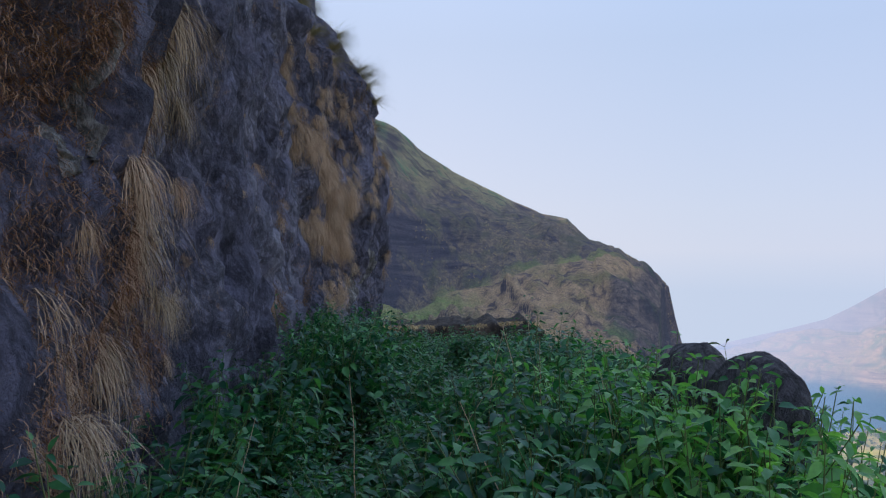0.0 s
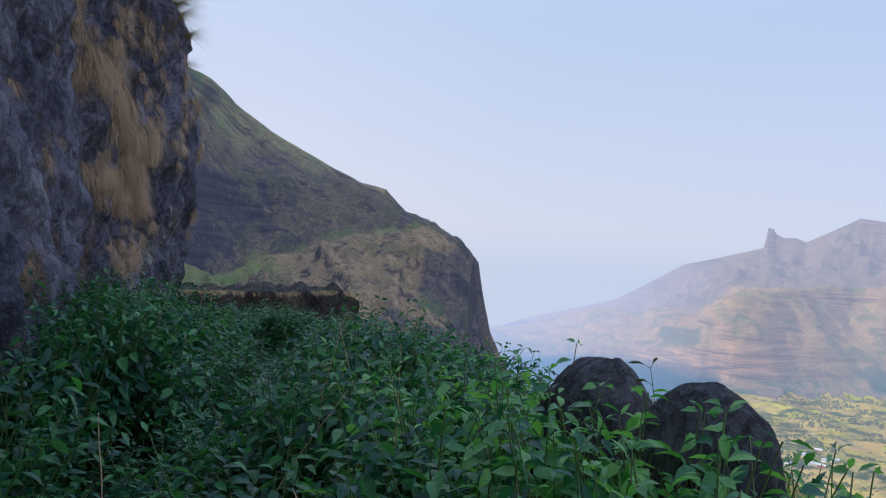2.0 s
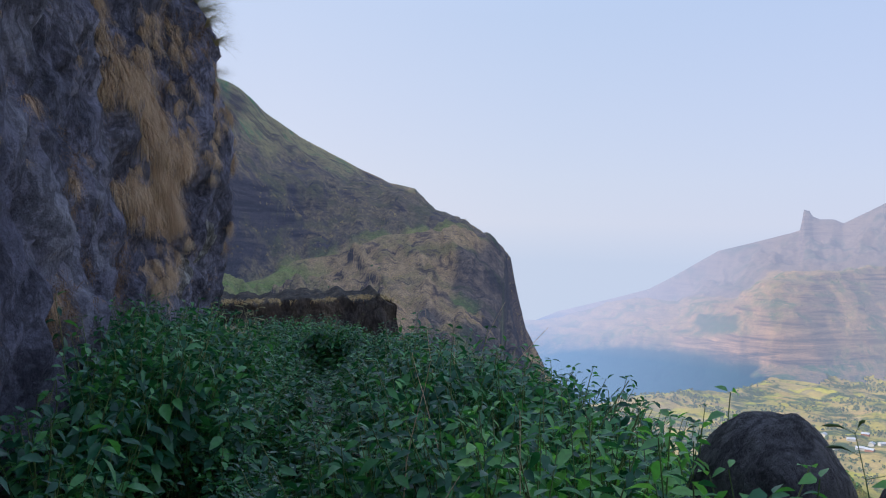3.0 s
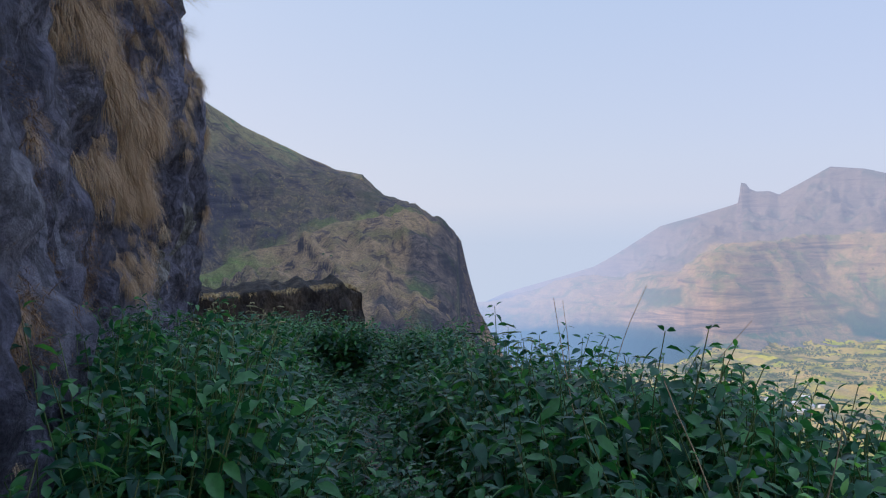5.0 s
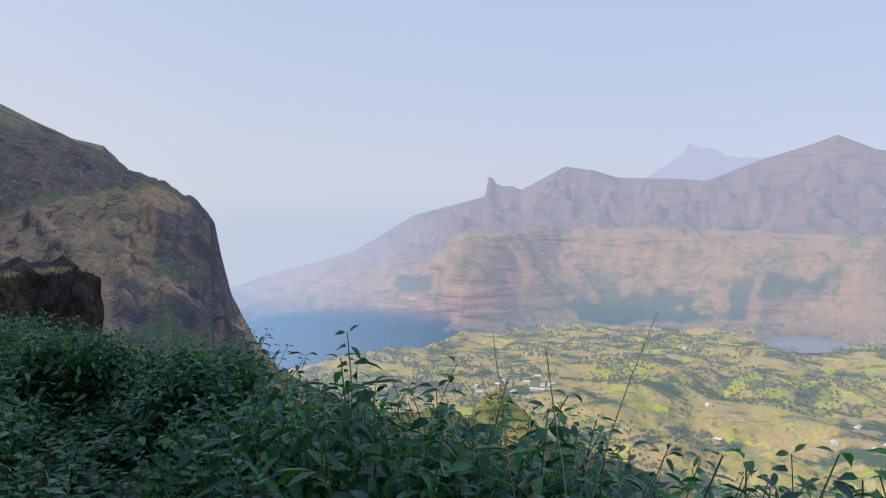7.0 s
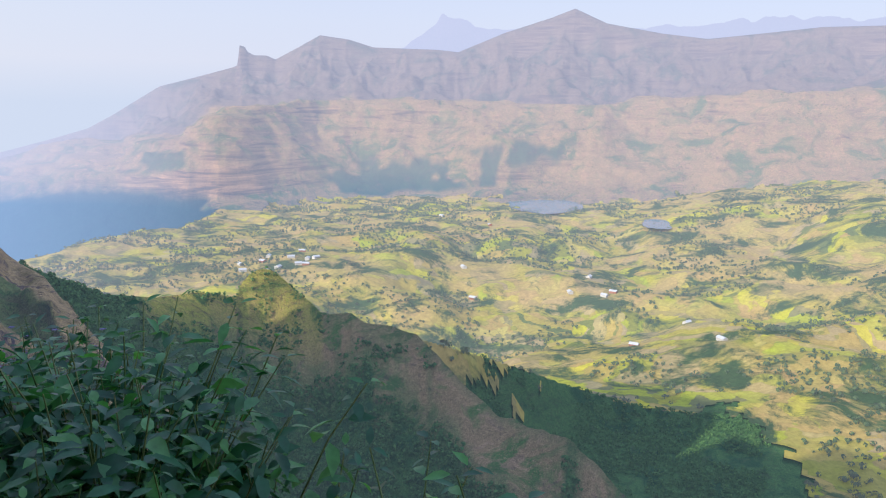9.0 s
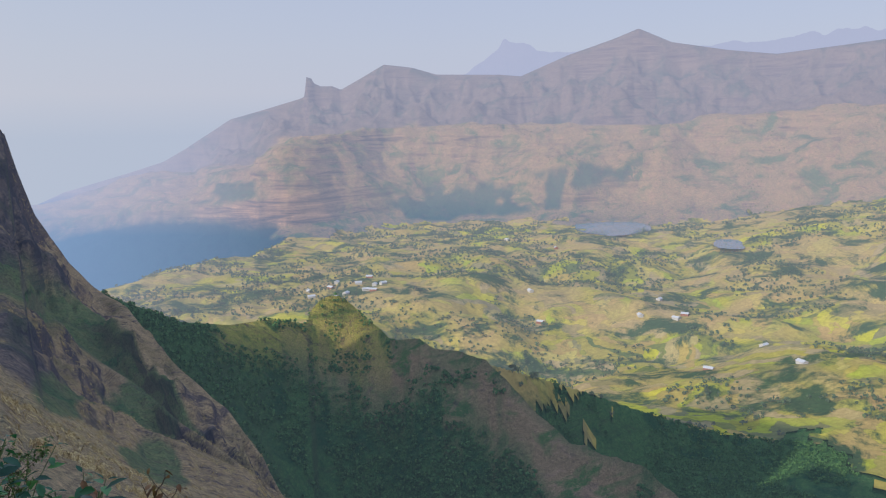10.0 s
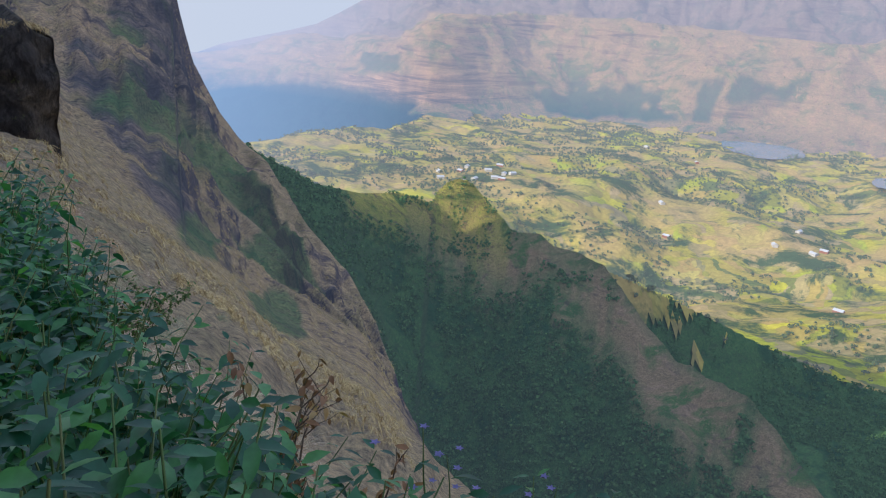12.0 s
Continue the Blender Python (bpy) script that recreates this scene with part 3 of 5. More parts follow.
    ridge = profile(r, [(b_r - 260, b_z - 190), (b_r, b_z), (b_r + 300, b_z - 170)]) + 5 * n_mid * smooth(0, 40, np.abs(r - b_r)) - 12 * gully * smooth(0, 60, np.abs(r - b_r))
    hit = (ridge > z) & (az > 40) & (az < 110)
    rag = fbm(x / 17, y / 17, 6.3, 4)
    z = np.where(hit, ridge, z)
    # dark thicket cover runs to the shadow's edge, painting shade on the valley floor
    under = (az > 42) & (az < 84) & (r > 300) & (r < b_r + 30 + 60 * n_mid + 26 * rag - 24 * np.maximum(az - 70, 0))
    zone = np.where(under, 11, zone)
    # spur with the knob
    s_r = np.interp(az, SPUR_TOP[0], SPUR_TOP[2])
    top = at_el(az, SPUR_TOP, s_r) + 1.6 * fbm(az * 0.9, 0.0, 5.0, 4) * smooth(42, 46, az)
    saddle = np.where((az > 35) & (az < 40.8), np.minimum(np.interp(az, SPUR_TOP[0], SPUR_TOP[1]), np.interp(az, [35, 40.8], [-13.5, -14.6])), np.interp(az, SPUR_TOP[0], SPUR_TOP[1]))
    knob = np.maximum(0, top - (EYE[2] + s_r * tan_el(saddle)))
    lump = 1.4 * fbm(x / 16, y / 16, 2.7, 4) * smooth(34.5, 35.5, az) * smooth(41, 40, az)
    body = top + lump * smooth(1, 9, np.abs(s_r - r)) - knob * smooth(0, 24, np.abs(s_r - r))
    f_r = s_r - np.interp(az, [20, 32, 37, 45, 60], [30, 52, 62, 74, 60])
    foot = at_el(az, SPUR_FOOT, f_r)
    near = np.where(r > f_r, foot + (body - foot) * np.clip((r - f_r) / (s_r - f_r), 0, 1), foot - 0.62 * (f_r - r))
    near = near - gully * np.interp(az, [42, 46], [20, 7]) * smooth(0, 60, s_r - r) + 4 * n_mid * smooth(0, 30, s_r - r) + 1.8 * fbm(x / 14, y / 14, 4.4, 3)
    tilt = near + 0.05 * x
    band = np.floor(tilt / 11) * 11 + 11 * smooth(0.45, 0.75, tilt / 11 - np.floor(tilt / 11)) - tilt
    near = near + band * np.interp(az, [44, 48], [0.4, 0.08]) * smooth(31, 36, az) * smooth(-30, 5, r - f_r) * smooth(0, 14, s_r - r)
    far = body - np.interp(az, [42, 46], [0.75, 1.5]) * (r - s_r) - 8 * smooth(0, 60, r - s_r) * gully
    sp = np.where(r < s_r, near, far)
    hit = (sp > z) & (az > 8) & (az < 110)
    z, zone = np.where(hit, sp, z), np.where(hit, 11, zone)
    scrubby = fbm(x / 38, y / 38, 3.6, 4)
    sight = np.degrees(np.arctan2(z - EYE[2], r)) + 1.3 * scrubby + 0.6 * rag
    rocky = (sight > np.interp(az, *SPUR_FOOT)) & (r < s_r + 1) & (rag < 0.42 + 0.3 * scrubby)
    zone = np.where(hit & rocky & (az > 31 + 3 * n_mid), 15, zone)
    # crest and knob take cover 1, its yellow-green brightened as if sunlit
    zone = np.where(hit & (r > s_r - 24 - 26 * np.abs(scrubby)) & (az > 29 + 5 * scrubby + 3 * rag) & (az < 41), 1, zone)
    zone = np.where(hit & (r > s_r - 12) & (r < s_r + 1) & (az > 41), 15, zone)
    # the flank that the trail crosses
    f_el, f_r = np.interp(az, FLANK_TOP[0], FLANK_TOP[1]), np.interp(az, FLANK_TOP[0], FLANK_TOP[2])
    low = np.interp(az, *NEAR_LOW)
    u = np.clip((r - 40) / (f_r - 40), 0, 1)
    line = np.where(az < 16.3, np.interp(az, *TERRACE_LINE), low + (f_el - low) * 0.55)
    u1, u2 = np.clip(u / 0.5, 0, 1), np.clip((u - 0.55) / 0.45, 0, 1)
    el = low + (line - low) * u1 ** 0.8 + (f_el - line) * (0.5 * smooth(0, 0.25, u2) + 0.5 * u2)
    lean = az + 1.6 * el
    rib = np.abs(fbm(lean / 2.6, el / 9, 6.1, 4))
    rough = fbm(x / 22, y / 22, 2.2, 5) + 0.7 * np.abs(fbm(az / 1.7, r / 60, 6.1, 4))
    slab = np.floor(lean * 0.55 + 1.2 * fbm(x / 30, y / 30, 3.1, 3))
    fl = EYE[2] + r * tan_el(el) + (rough * 2.0 - 3.2 * rib + 1.1 * np.mod(slab * 0.618, 1.0) + 0.8 * fbm(x / 6, y / 6, 1.1, 3)) * smooth(30, 110, r) * (1 - 0.85 * smooth(0.9, 1.0, u)) * smooth(0.0, 0.4, np.abs(el - line) + (u2 > 0))
    crest_z = EYE[2] + f_r * tan_el(f_el)
    fl = np.where(r > f_r, crest_z - (r - f_r) * 1.6, fl)
    # the shelf under the trail
    shelf = 0.12 * fbm(x * 0.8, y * 0.8, 0.7, 4) - np.maximum(x - 1.15, 0) * 0.95 - np.maximum(y - 13.6, 0) * 0.15 - np.maximum(x - 1.15, 0) * 0.2 * fbm(x / 2, y / 2, 0, 3)
    w = smooth(9, 38, r)
    fl = np.where(r < 40, shelf * (1 - w) + (EYE[2] + r * tan_el(low) + 0.5 * rough) * w, fl)
    # the mountain behind the cliff, out of sight; its ridge is added to shade the valley, with a dip that leaves the
    # knob in sun
    back_crest = np.interp(y, [290, 320, 350, 490, 508, 522, 540, 585, 650, 1000, 1150], [-400, 100, 130, 130, 75, 46, 38, 52, 97, 97, -400])
    back = back_crest - 1.45 * np.abs(x + 80)
    hit = (back > z) & (y > 280) & (az < 12) & (r > f_r)
    z, zone = np.where(hit, back, z), np.where(hit, 0, zone)
    hill = np.minimum(np.maximum(-x - 4, 0) * 0.95, 150) * smooth(290, 210, y) * np.maximum(smooth(-12, -22, az), smooth(120, 150, az))
    front = (az > 100) | (az < -30)
    side = np.where(front, shelf - np.maximum(x - 3, 0) * 0.25, fl)
    side = np.maximum(np.where(front, np.maximum(side, -330), side), np.where(hill > 0, hill, -1e9))
    hit = (side > z) & ((r < 420) | (hill > 0))
    z, zone = np.where(hit, side, z), np.where(hit, 0, zone)
    # what grows on it and where the rock shows
    wob, small = fbm(x / 9, y / 9, 7.2, 3), fbm(x / 4, y / 4, 2.4, 3)
    on = hit & (az > -14) & (az < 60) & (r < f_r + 30)
    zone = np.where(on & (u2 > 0.0) & (az < 16), 9, zone)
    zone = np.where(on & (el > np.interp(az, [-3.4, -1.1, 2.9, 7, 11.2, 14], [9.2, 8.0, 7.0, 5.5, 3.6, 2.6]) + 0.8 * wob + 0.5 * small) & (az < 5 + wob), 14, zone)
    zone = np.where(on & (u > 0.522) & (u2 < 0.01) & (az < 15) & (small > -0.35), 8, zone)
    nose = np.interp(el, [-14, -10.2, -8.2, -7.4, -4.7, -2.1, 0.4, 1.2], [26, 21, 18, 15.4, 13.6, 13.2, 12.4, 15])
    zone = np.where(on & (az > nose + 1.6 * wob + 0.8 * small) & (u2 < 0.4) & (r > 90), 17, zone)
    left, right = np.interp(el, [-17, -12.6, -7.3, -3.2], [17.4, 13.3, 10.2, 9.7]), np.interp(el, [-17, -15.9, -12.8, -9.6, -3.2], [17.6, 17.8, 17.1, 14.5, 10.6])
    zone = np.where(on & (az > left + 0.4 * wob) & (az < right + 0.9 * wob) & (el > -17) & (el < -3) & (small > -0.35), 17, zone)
    damp = np.interp(el, [-19, -16.1, -10.5, -7.7], [26.9, 25, 20.2, 16])
    zone = np.where(on & (az < damp - 0.2) & (az > damp - 3.6 + 1.5 * wob) & (el < -7.5) & (el > -19) & (r > 60), 18, zone)
    for a0, e0, wa, we in ((17.8, -16.2, 1.6, 0.9), (22.0, -17.6, 1.7, 1.0), (22.7, -21.2, 1.8, 0.9), (13.5, -2.2, 1.0, 0.5)):
        zone = np.where(on & (((az - a0) / wa) ** 2 + ((el - e0 + 0.45 * (az - a0)) / we) ** 2 < 1 + wob) & (r > 42), 18, zone)
    zone = np.where(on & (zone == 0) & (r < 42 + 14 * wob) & (az > 6), 16, zone)
    zone = np.where(on & (zone == 0) & (az > 9) & (el < -7), 13, zone)
    lawn = on & (r > 42) & (az < 1.8 + 2 * wob) & (el > line - 1.9 + 0.5 * wob) & (u2 <= 0)
    zone = np.where(lawn, 8, zone)
    return x, y, z, zone


def build_ground():
    az = np.concatenate([np.arange(-180, -14, 4.0), np.arange(-14, 18, 0.16), np.arange(18, 86, 0.11), np.arange(86, 180, 4.0)])
    # rows of the sheet run along the two crests, so that both stay crisp
    crest_a = np.maximum(np.interp(az, FLANK_TOP[0], FLANK_TOP[2]), 46)
    crest_b = np.maximum(np.interp(az, SPUR_TOP[0], SPUR_TOP[2]), crest_a + 80)
    one = np.ones(len(az))

    def rows_between(lo, hi, count, last=False):
        q = np.linspace(0, 1, count, endpoint=last)[:, None]
        return lo[None] * (hi / lo)[None] ** q

    rr = np.concatenate([rows_between(0.03 * one, 40 * one, 64), rows_between(40 * one, crest_a, 125), rows_between(crest_a, crest_b, 75),
                         rows_between(crest_b, 900 * one, 60), rows_between(900 * one, 2300 * one, 110), rows_between(2300 * one, 4000 * one, 190),
                         rows_between(4000 * one, 4950 * one, 9, True)])
    aa = np.broadcast_to(az[None], rr.shape)
    x, y, z, zone = terrain(aa, rr)
    faces = grid_faces(len(rr), len(az), wrap=True)
    zf = zone.ravel()[faces[:, 0]]
    groups = ((0, 8, 9, 13, 14, 16, 17, 18), (1, 11, 15), (3, 10, 4, 19, 7), (2,), (5,), (12,))
    index = np.zeros(len(zf), int)
    for k, members in enumerate(groups):
        index[np.isin(zf, members)] = k
    soil = (rr.ravel()[faces[:, 0]] < 9)
    index = np.where(soil & (zf == 0), 6, index)
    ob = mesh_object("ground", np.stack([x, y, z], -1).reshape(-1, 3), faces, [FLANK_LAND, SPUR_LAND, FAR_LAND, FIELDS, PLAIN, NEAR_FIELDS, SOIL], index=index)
    table = np.zeros((20, 15), np.float32)
    for k, cols in COVER.items():
        table[k] = np.array(cols).ravel()
    blended = np.zeros((*zone.shape, 15), np.float32)
    for members in groups[:3]:
        mask = np.isin(zone, members)
        col, cnt = table[zone] * mask[..., None], mask.astype(np.float32)
        csum, nsum = col.copy(), cnt.copy()
        for axis in (0, 1):
            csum = csum + np.roll(csum, 1, axis) + np.roll(csum, -1, axis)
            nsum = nsum + np.roll(nsum, 1, axis) + np.roll(nsum, -1, axis)
        blended = np.where(mask[..., None], csum / np.maximum(nsum, 1)[..., None], blended)
    for k, name in enumerate(("grass", "dry", "rock", "green", "pale")):
        layer = ob.data.attributes.new("land_" + name, "FLOAT_COLOR", "POINT")
        rgba = np.ones((zone.size, 4), np.float32)
        rgba[:, :3] = blended[..., 3 * k:3 * k + 3].reshape(-1, 3)
        layer.data.foreach_set("color", rgba.ravel())
    return tagged(ob, "grassy mountain flank, farmed valley, terraced plateau and hazy ranges", "terrain", kind="structure")


ground = build_ground()


def far_range():
    az = np.arange(43, 90, 0.15)
    el = np.interp(az, *pairs("43,2.5 47.3,4.1 49.2,5.6 49.8,6.2 51.2,5.9 54,5.3 58,5 66,5.5 72,5.9 90,5"))
    crest = 4700 * tan_el(el) + 14 * fbm(az * 1.3, 0, 0, 4)
    rows = []
    for k, (dr, drop) in enumerate(((-420, 1.0), (-300, 0.75), (-180, 0.45), (-80, 0.22), (0, 0.0), (90, 0.7))):
        r = 4700 + dr + 40 * fbm(az * 1.1, k, 1, 3) * (dr < 0)
        rows.append(np.stack([r * np.sin(np.radians(az)), 10 + r * np.cos(np.radians(az)), crest - drop * 420], -1))
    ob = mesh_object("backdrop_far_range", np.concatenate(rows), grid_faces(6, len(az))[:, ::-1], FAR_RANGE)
    tagged(ob, "pale blue mountain range fading into haze", "mountain", kind="structure")


far_range()


# ---- near cliff ----
FOOT = pairs("-1.7,-14 -1.6,-4 -1.6,3 -1.68,6 -1.8,9 -2.05,11.4 -1.8,13.4 -1.48,15 -1.4,16.6 -2.2,18.2 -5,20.5 -16,27 -60,45")
BACK = pairs("-1.5,-0.1 0,-0.05 1.5,0 3,0.1 5.2,0.15 6.2,0.7 7.4,1.7 10,4 16,9.5 40,32 110,100")
FOOT_LEN = np.concatenate([[0], np.cumsum(np.hypot(*np.diff(FOOT, axis=1)))])


def cliff_point(s, h, relief=True):
    """A point of the cliff at s metres along its foot, h metres up."""
    s, h = np.asarray(s, float), np.asarray(h, float)
    fx, fy = np.interp(s, FOOT_LEN, FOOT[0]), np.interp(s, FOOT_LEN, FOOT[1])
    gx, gy = np.interp(s + 0.6, FOOT_LEN, FOOT[0]) - np.interp(s - 0.6, FOOT_LEN, FOOT[0]), np.interp(s + 0.6, FOOT_LEN, FOOT[1]) - np.interp(s - 0.6, FOOT_LEN, FOOT[1])
    g = np.hypot(gx, gy) + 1e-9
    ox, oy = gy / g, -gx / g
    back = np.interp(h, *BACK)
    x, y, z = fx - ox * back, fy - oy * back, h
    if relief:
        big = fbm(x * 0.45, y * 0.45, z * 0.3, 3)
        block = vnoise(x * 1.1 + 5, y * 1.5, z * 0.9)
        crack = 1 - np.abs(fbm(x * 1.4 + 3, y * 1.4, z * 0.55, 3))
        fine = fbm(x * 4, y * 4, z * 3, 4)
        slab = vnoise(x * 2.6 + 2, y * 2.2 + 0.6 * z, z * 1.7)
        d = 0.26 * big + 0.15 * np.round(block * 2.2) / 2.2 + 0.07 * np.round(slab * 2.5) / 2.5 - 0.22 * np.clip(crack - 0.78, 0, 1) * 2 + 0.1 * fine
        d = np.minimum(d, 0.32) * np.clip(1 + (h - 5) * 0.1, 1, 2.5)
        x, y = x + ox * d, y + oy * d
        z = z + 0.05 * fine
    return x, y, z, ox, oy


def build_cliff():
    s = np.concatenate([np.arange(0, 12, 0.25), np.arange(12, 34, 0.085), np.arange(34, FOOT_LEN[-1], 1.5)])
    # rows above 8 m add an unseen hillside that keeps the sun off the shelf
    h = np.concatenate([np.arange(-1.5, 8, 0.085), np.geomspace(8, 110, 40)])
    hh, ss = np.meshgrid(h, s, indexing="ij")
    x, y, z, _, _ = cliff_point(ss, hh)
    ob = mesh_object("wall_cliff", np.stack([x, y, z], -1).reshape(-1, 3), grid_faces(len(h), len(s)), CLIFF)
    tagged(ob, "dark damp basalt cliff with cracks and hanging dry grass", "cliff", kind="structure")


build_cliff()


# ---- rocks ----
def rock_mesh(name, size, seed, mat, amp=0.18, boxy=0.35, steps=22, parent=None, taper=0.0, shear=(0, 0)):
    """A worn rock, its foot at z = 0: a box drawn towards a ball, cracked and pitted."""
    g = np.linspace(-1, 1, steps)
    a, b = np.meshgrid(g, g, indexing="ij")
    a, b, one = a.ravel(), b.ravel(), np.ones(steps * steps)
    verts, faces = [], []
    f0 = grid_faces(steps, steps)
    for k, (p, flip) in enumerate((((a, b, one), 0), ((a, b, -one), 1), ((one, a, b), 0), ((-one, a, b), 1), ((b, one, a), 0), ((b, -one, a), 1))):
        verts.append(np.stack(p, -1))
        faces.append((f0[:, ::-1] if flip else f0) + k * steps * steps)
    v = np.concatenate(verts)
    ball = v / np.linalg.norm(v, axis=1, keepdims=True)
    w = v * boxy + ball * (1 - boxy)
    d = amp * fbm(ball[:, 0] * 1.5 + seed, ball[:, 1] * 1.5, ball[:, 2] * 1.5, 3) + amp * 0.25 * fbm(ball[:, 0] * 7 + seed, ball[:, 1] * 7, ball[:, 2] * 7, 4)
    w = w * (1 + d)[:, None]
    up = (w[:, 2] + 1) / 2
    w[:, 0] = w[:, 0] * (1 - taper * up) + shear[0] * up
    w[:, 1] = w[:, 1] * (1 - taper * up) + shear[1] * up
    w = w * (np.array(size) / 2)
    w[:, 2] += size[2] / 2
    ob = mesh_object(name, w, np.concatenate(faces), mat, parent)
    bm = bmesh.new()
    bm.from_mesh(ob.data)
    bmesh.ops.remove_doubles(bm, verts=bm.verts, dist=1e-4)
    bm.to_mesh(ob.data)
    bm.free()
    ob.data.polygons.foreach_set("use_smooth", np.ones(len(ob.data.polygons), bool))
    return ob


for at, size, seed, turn in (((1.22, 5.62, -0.05), (0.54, 0.58, 1.4), 8, 20), ((1.29, 4.96, -0.05), (0.55, 0.56, 1.4), 11, 75)):
    rock = rock_mesh("boulder", size, seed, BOULDER, 0.05, 0.16, 26, taper=0.0)
    rock.matrix_world = pose(*at, 0, 0, turn)
    tagged(rock, "dark rounded basalt boulder at the edge of the trail", "boulder", "boulders at the edge")


def ledge(name, x0, x1, y0, y1, zb, zl, zr):
    """A dark rock wall that holds the grassy terrace; its top climbs from zl to zr."""
    nx, nz = 130, 70
    s, t = np.meshgrid(np.linspace(0, 1, nx), np.linspace(0, 1, nz), indexing="ij")
    depth = (y1 - y0)
    run = np.concatenate([np.linspace(0, 0.12, 8), np.linspace(0.12, 0.8, nx - 38), np.linspace(0.8, 1, 30)])
    px = np.interp(run, [0, 0.1, 0.8, 0.82, 1], [x0 - 1, x0, x1, x1 + 0.05, x1 - 0.4])
    py = np.interp(run, [0, 0.1, 0.8, 0.82, 1], [y0 + 3, y0, y0, y0 + 0.15, y1])
    top = np.interp(run, [0, 0.1, 0.5, 0.72, 0.78, 1], [zl - 1.6, zl, zl + 0.45 * (zr - zl), zr, zr - 0.25, zr - 0.1])
    top = top + 0.25 * fbm(run * 22, 3.0, 0, 4)
    v = np.linspace(0, 1, nz)
    up = np.minimum(v / 0.8, 1)
    into = np.maximum(v - 0.8, 0) / 0.2
    x = px[:, None] + 0 * v[None] - into[None] * 0.6 * (run[:, None] > 0.8)
    y = py[:, None] + into[None] * depth * np.where(run < 0.8, 0.9, 0.3)[:, None] + up[None] * 0.5
    z = zb + (top[:, None] - zb) * up[None] + into[None] * 0.3
    n = 0.4 * fbm(x * 0.5, z * 0.5, y * 0.3, 4) + 0.18 * np.round(vnoise(x * 0.9, z * 1.3, y) * 2.5) / 2.5 + 0.1 * fbm(x * 2.2, z * 2.2, y * 2, 3)
    y = y - n * (run[:, None] < 0.81)
    x = x + n * 0.22 * (run[:, None] > 0.79)
    ob = mesh_object(name, np.stack([x, y, z], -1).reshape(-1, 3), grid_faces(nx, nz), LEDGE)
    return tagged(ob, "dark rock ledge with a flat grassy top above the slope", "rock ledge")


rock_wall = ledge("rock_ledge", -4.2, 5.5, 44.6, 50.5, -10, -0.75, -0.3)

# pale mineral crust on the nose of the cliff and on the wall near the start
def crust(name, s, h, w, tall, seed):
    u, v = np.meshgrid(np.linspace(-1, 1, 14), np.linspace(-1, 1, 34), indexing="ij")
    edge = 1 + 0.5 * fbm(v * 2 + seed, u * 0.3, 1, 4)
    x, y, z, ox, oy = cliff_point(s + u * w / 2 * edge + 0.06 * fbm(v * 2.0, seed, 0, 3), h + v * tall / 2)
    lift = 0.075 * (1 - u ** 2) * (1 - v ** 4) - 0.02
    ob = mesh_object(name, np.stack([x + ox * lift, y + oy * lift, z], -1).reshape(-1, 3), grid_faces(14, 34)[:, ::-1], WHITE)
    return tagged(ob, "pale mineral crust streaked down the dark cliff", "mineral crust", "pale crusts on the cliff")


for s, h, w, tall, seed in ((14.8, 1.95, 0.16, 0.6, 1), (14.55, 1.65, 0.18, 0.6, 4), (14.3, 1.35, 0.14, 0.5, 6), (4.38, 2.35, 0.06, 0.6, 2), (4.2, 2.1, 0.12, 0.26, 9)):
    crust("mineral_crust", float(np.interp(s, FOOT[1], FOOT_LEN)), h, w, tall, seed)


# ---- grass ----
def blades(rng, count, length, lean, droop, width, spread, up=0.6, segments=5, kink=0.08):
    """Ribbons that rise from a root at the origin, out along +x, and hang over."""
    verts, faces = [], []
    for _ in range(count):
        yaw = rng.gauss(0, lean)
        d = np.array([math.cos(yaw), math.sin(yaw), up + rng.gauss(0, 0.35)])
        d /= np.linalg.norm(d)
        p = np.array([rng.uniform(-0.02, 0.02), rng.uniform(-1, 1) * spread, rng.uniform(-1, 1) * spread * 0.7])
        ln = length * rng.uniform(0.55, 1.1)
        step, w = ln / segments, width * rng.uniform(0.7, 1.3)
        side = np.array([-math.sin(yaw), math.cos(yaw), 0.0])
        b = len(verts)
        fall = droop * rng.uniform(0.6, 1.3)
        for k in range(segments + 1):
            ww = w * (1 - 0.85 * k / segments)
            verts += [p - side * ww, p + side * ww]
            d = d + np.array([rng.gauss(0, kink), rng.gauss(0, kink), rng.gauss(0, kink * 0.5) - fall / segments * 2.2])
            d /= np.linalg.norm(d)
            p = p + d * step
        faces += [(b + 2 * k, b + 2 * k + 1, b + 2 * k + 3, b + 2 * k + 2) for k in range(segments)]
    return np.array(verts), np.array(faces)


RNG = random.Random(7)
TUFTS, TUFT_SHAPES = [], []
for k in range(6):
    tuft_shape = blades(RNG, 230, 1.0, 0.95, 1.7, 0.0055, 0.22, 0.3, 6, 0.17)
    TUFT_SHAPES.append(tuft_shape)
    tuft = mesh_object("grass_tuft", *tuft_shape, DRY if k < 4 else DRYGREEN)
    tagged(tuft, "dry straw-coloured grass tuft hanging from the cliff", "grass tuft", "grass tufts on the cliff")
    TUFTS.append(tuft)
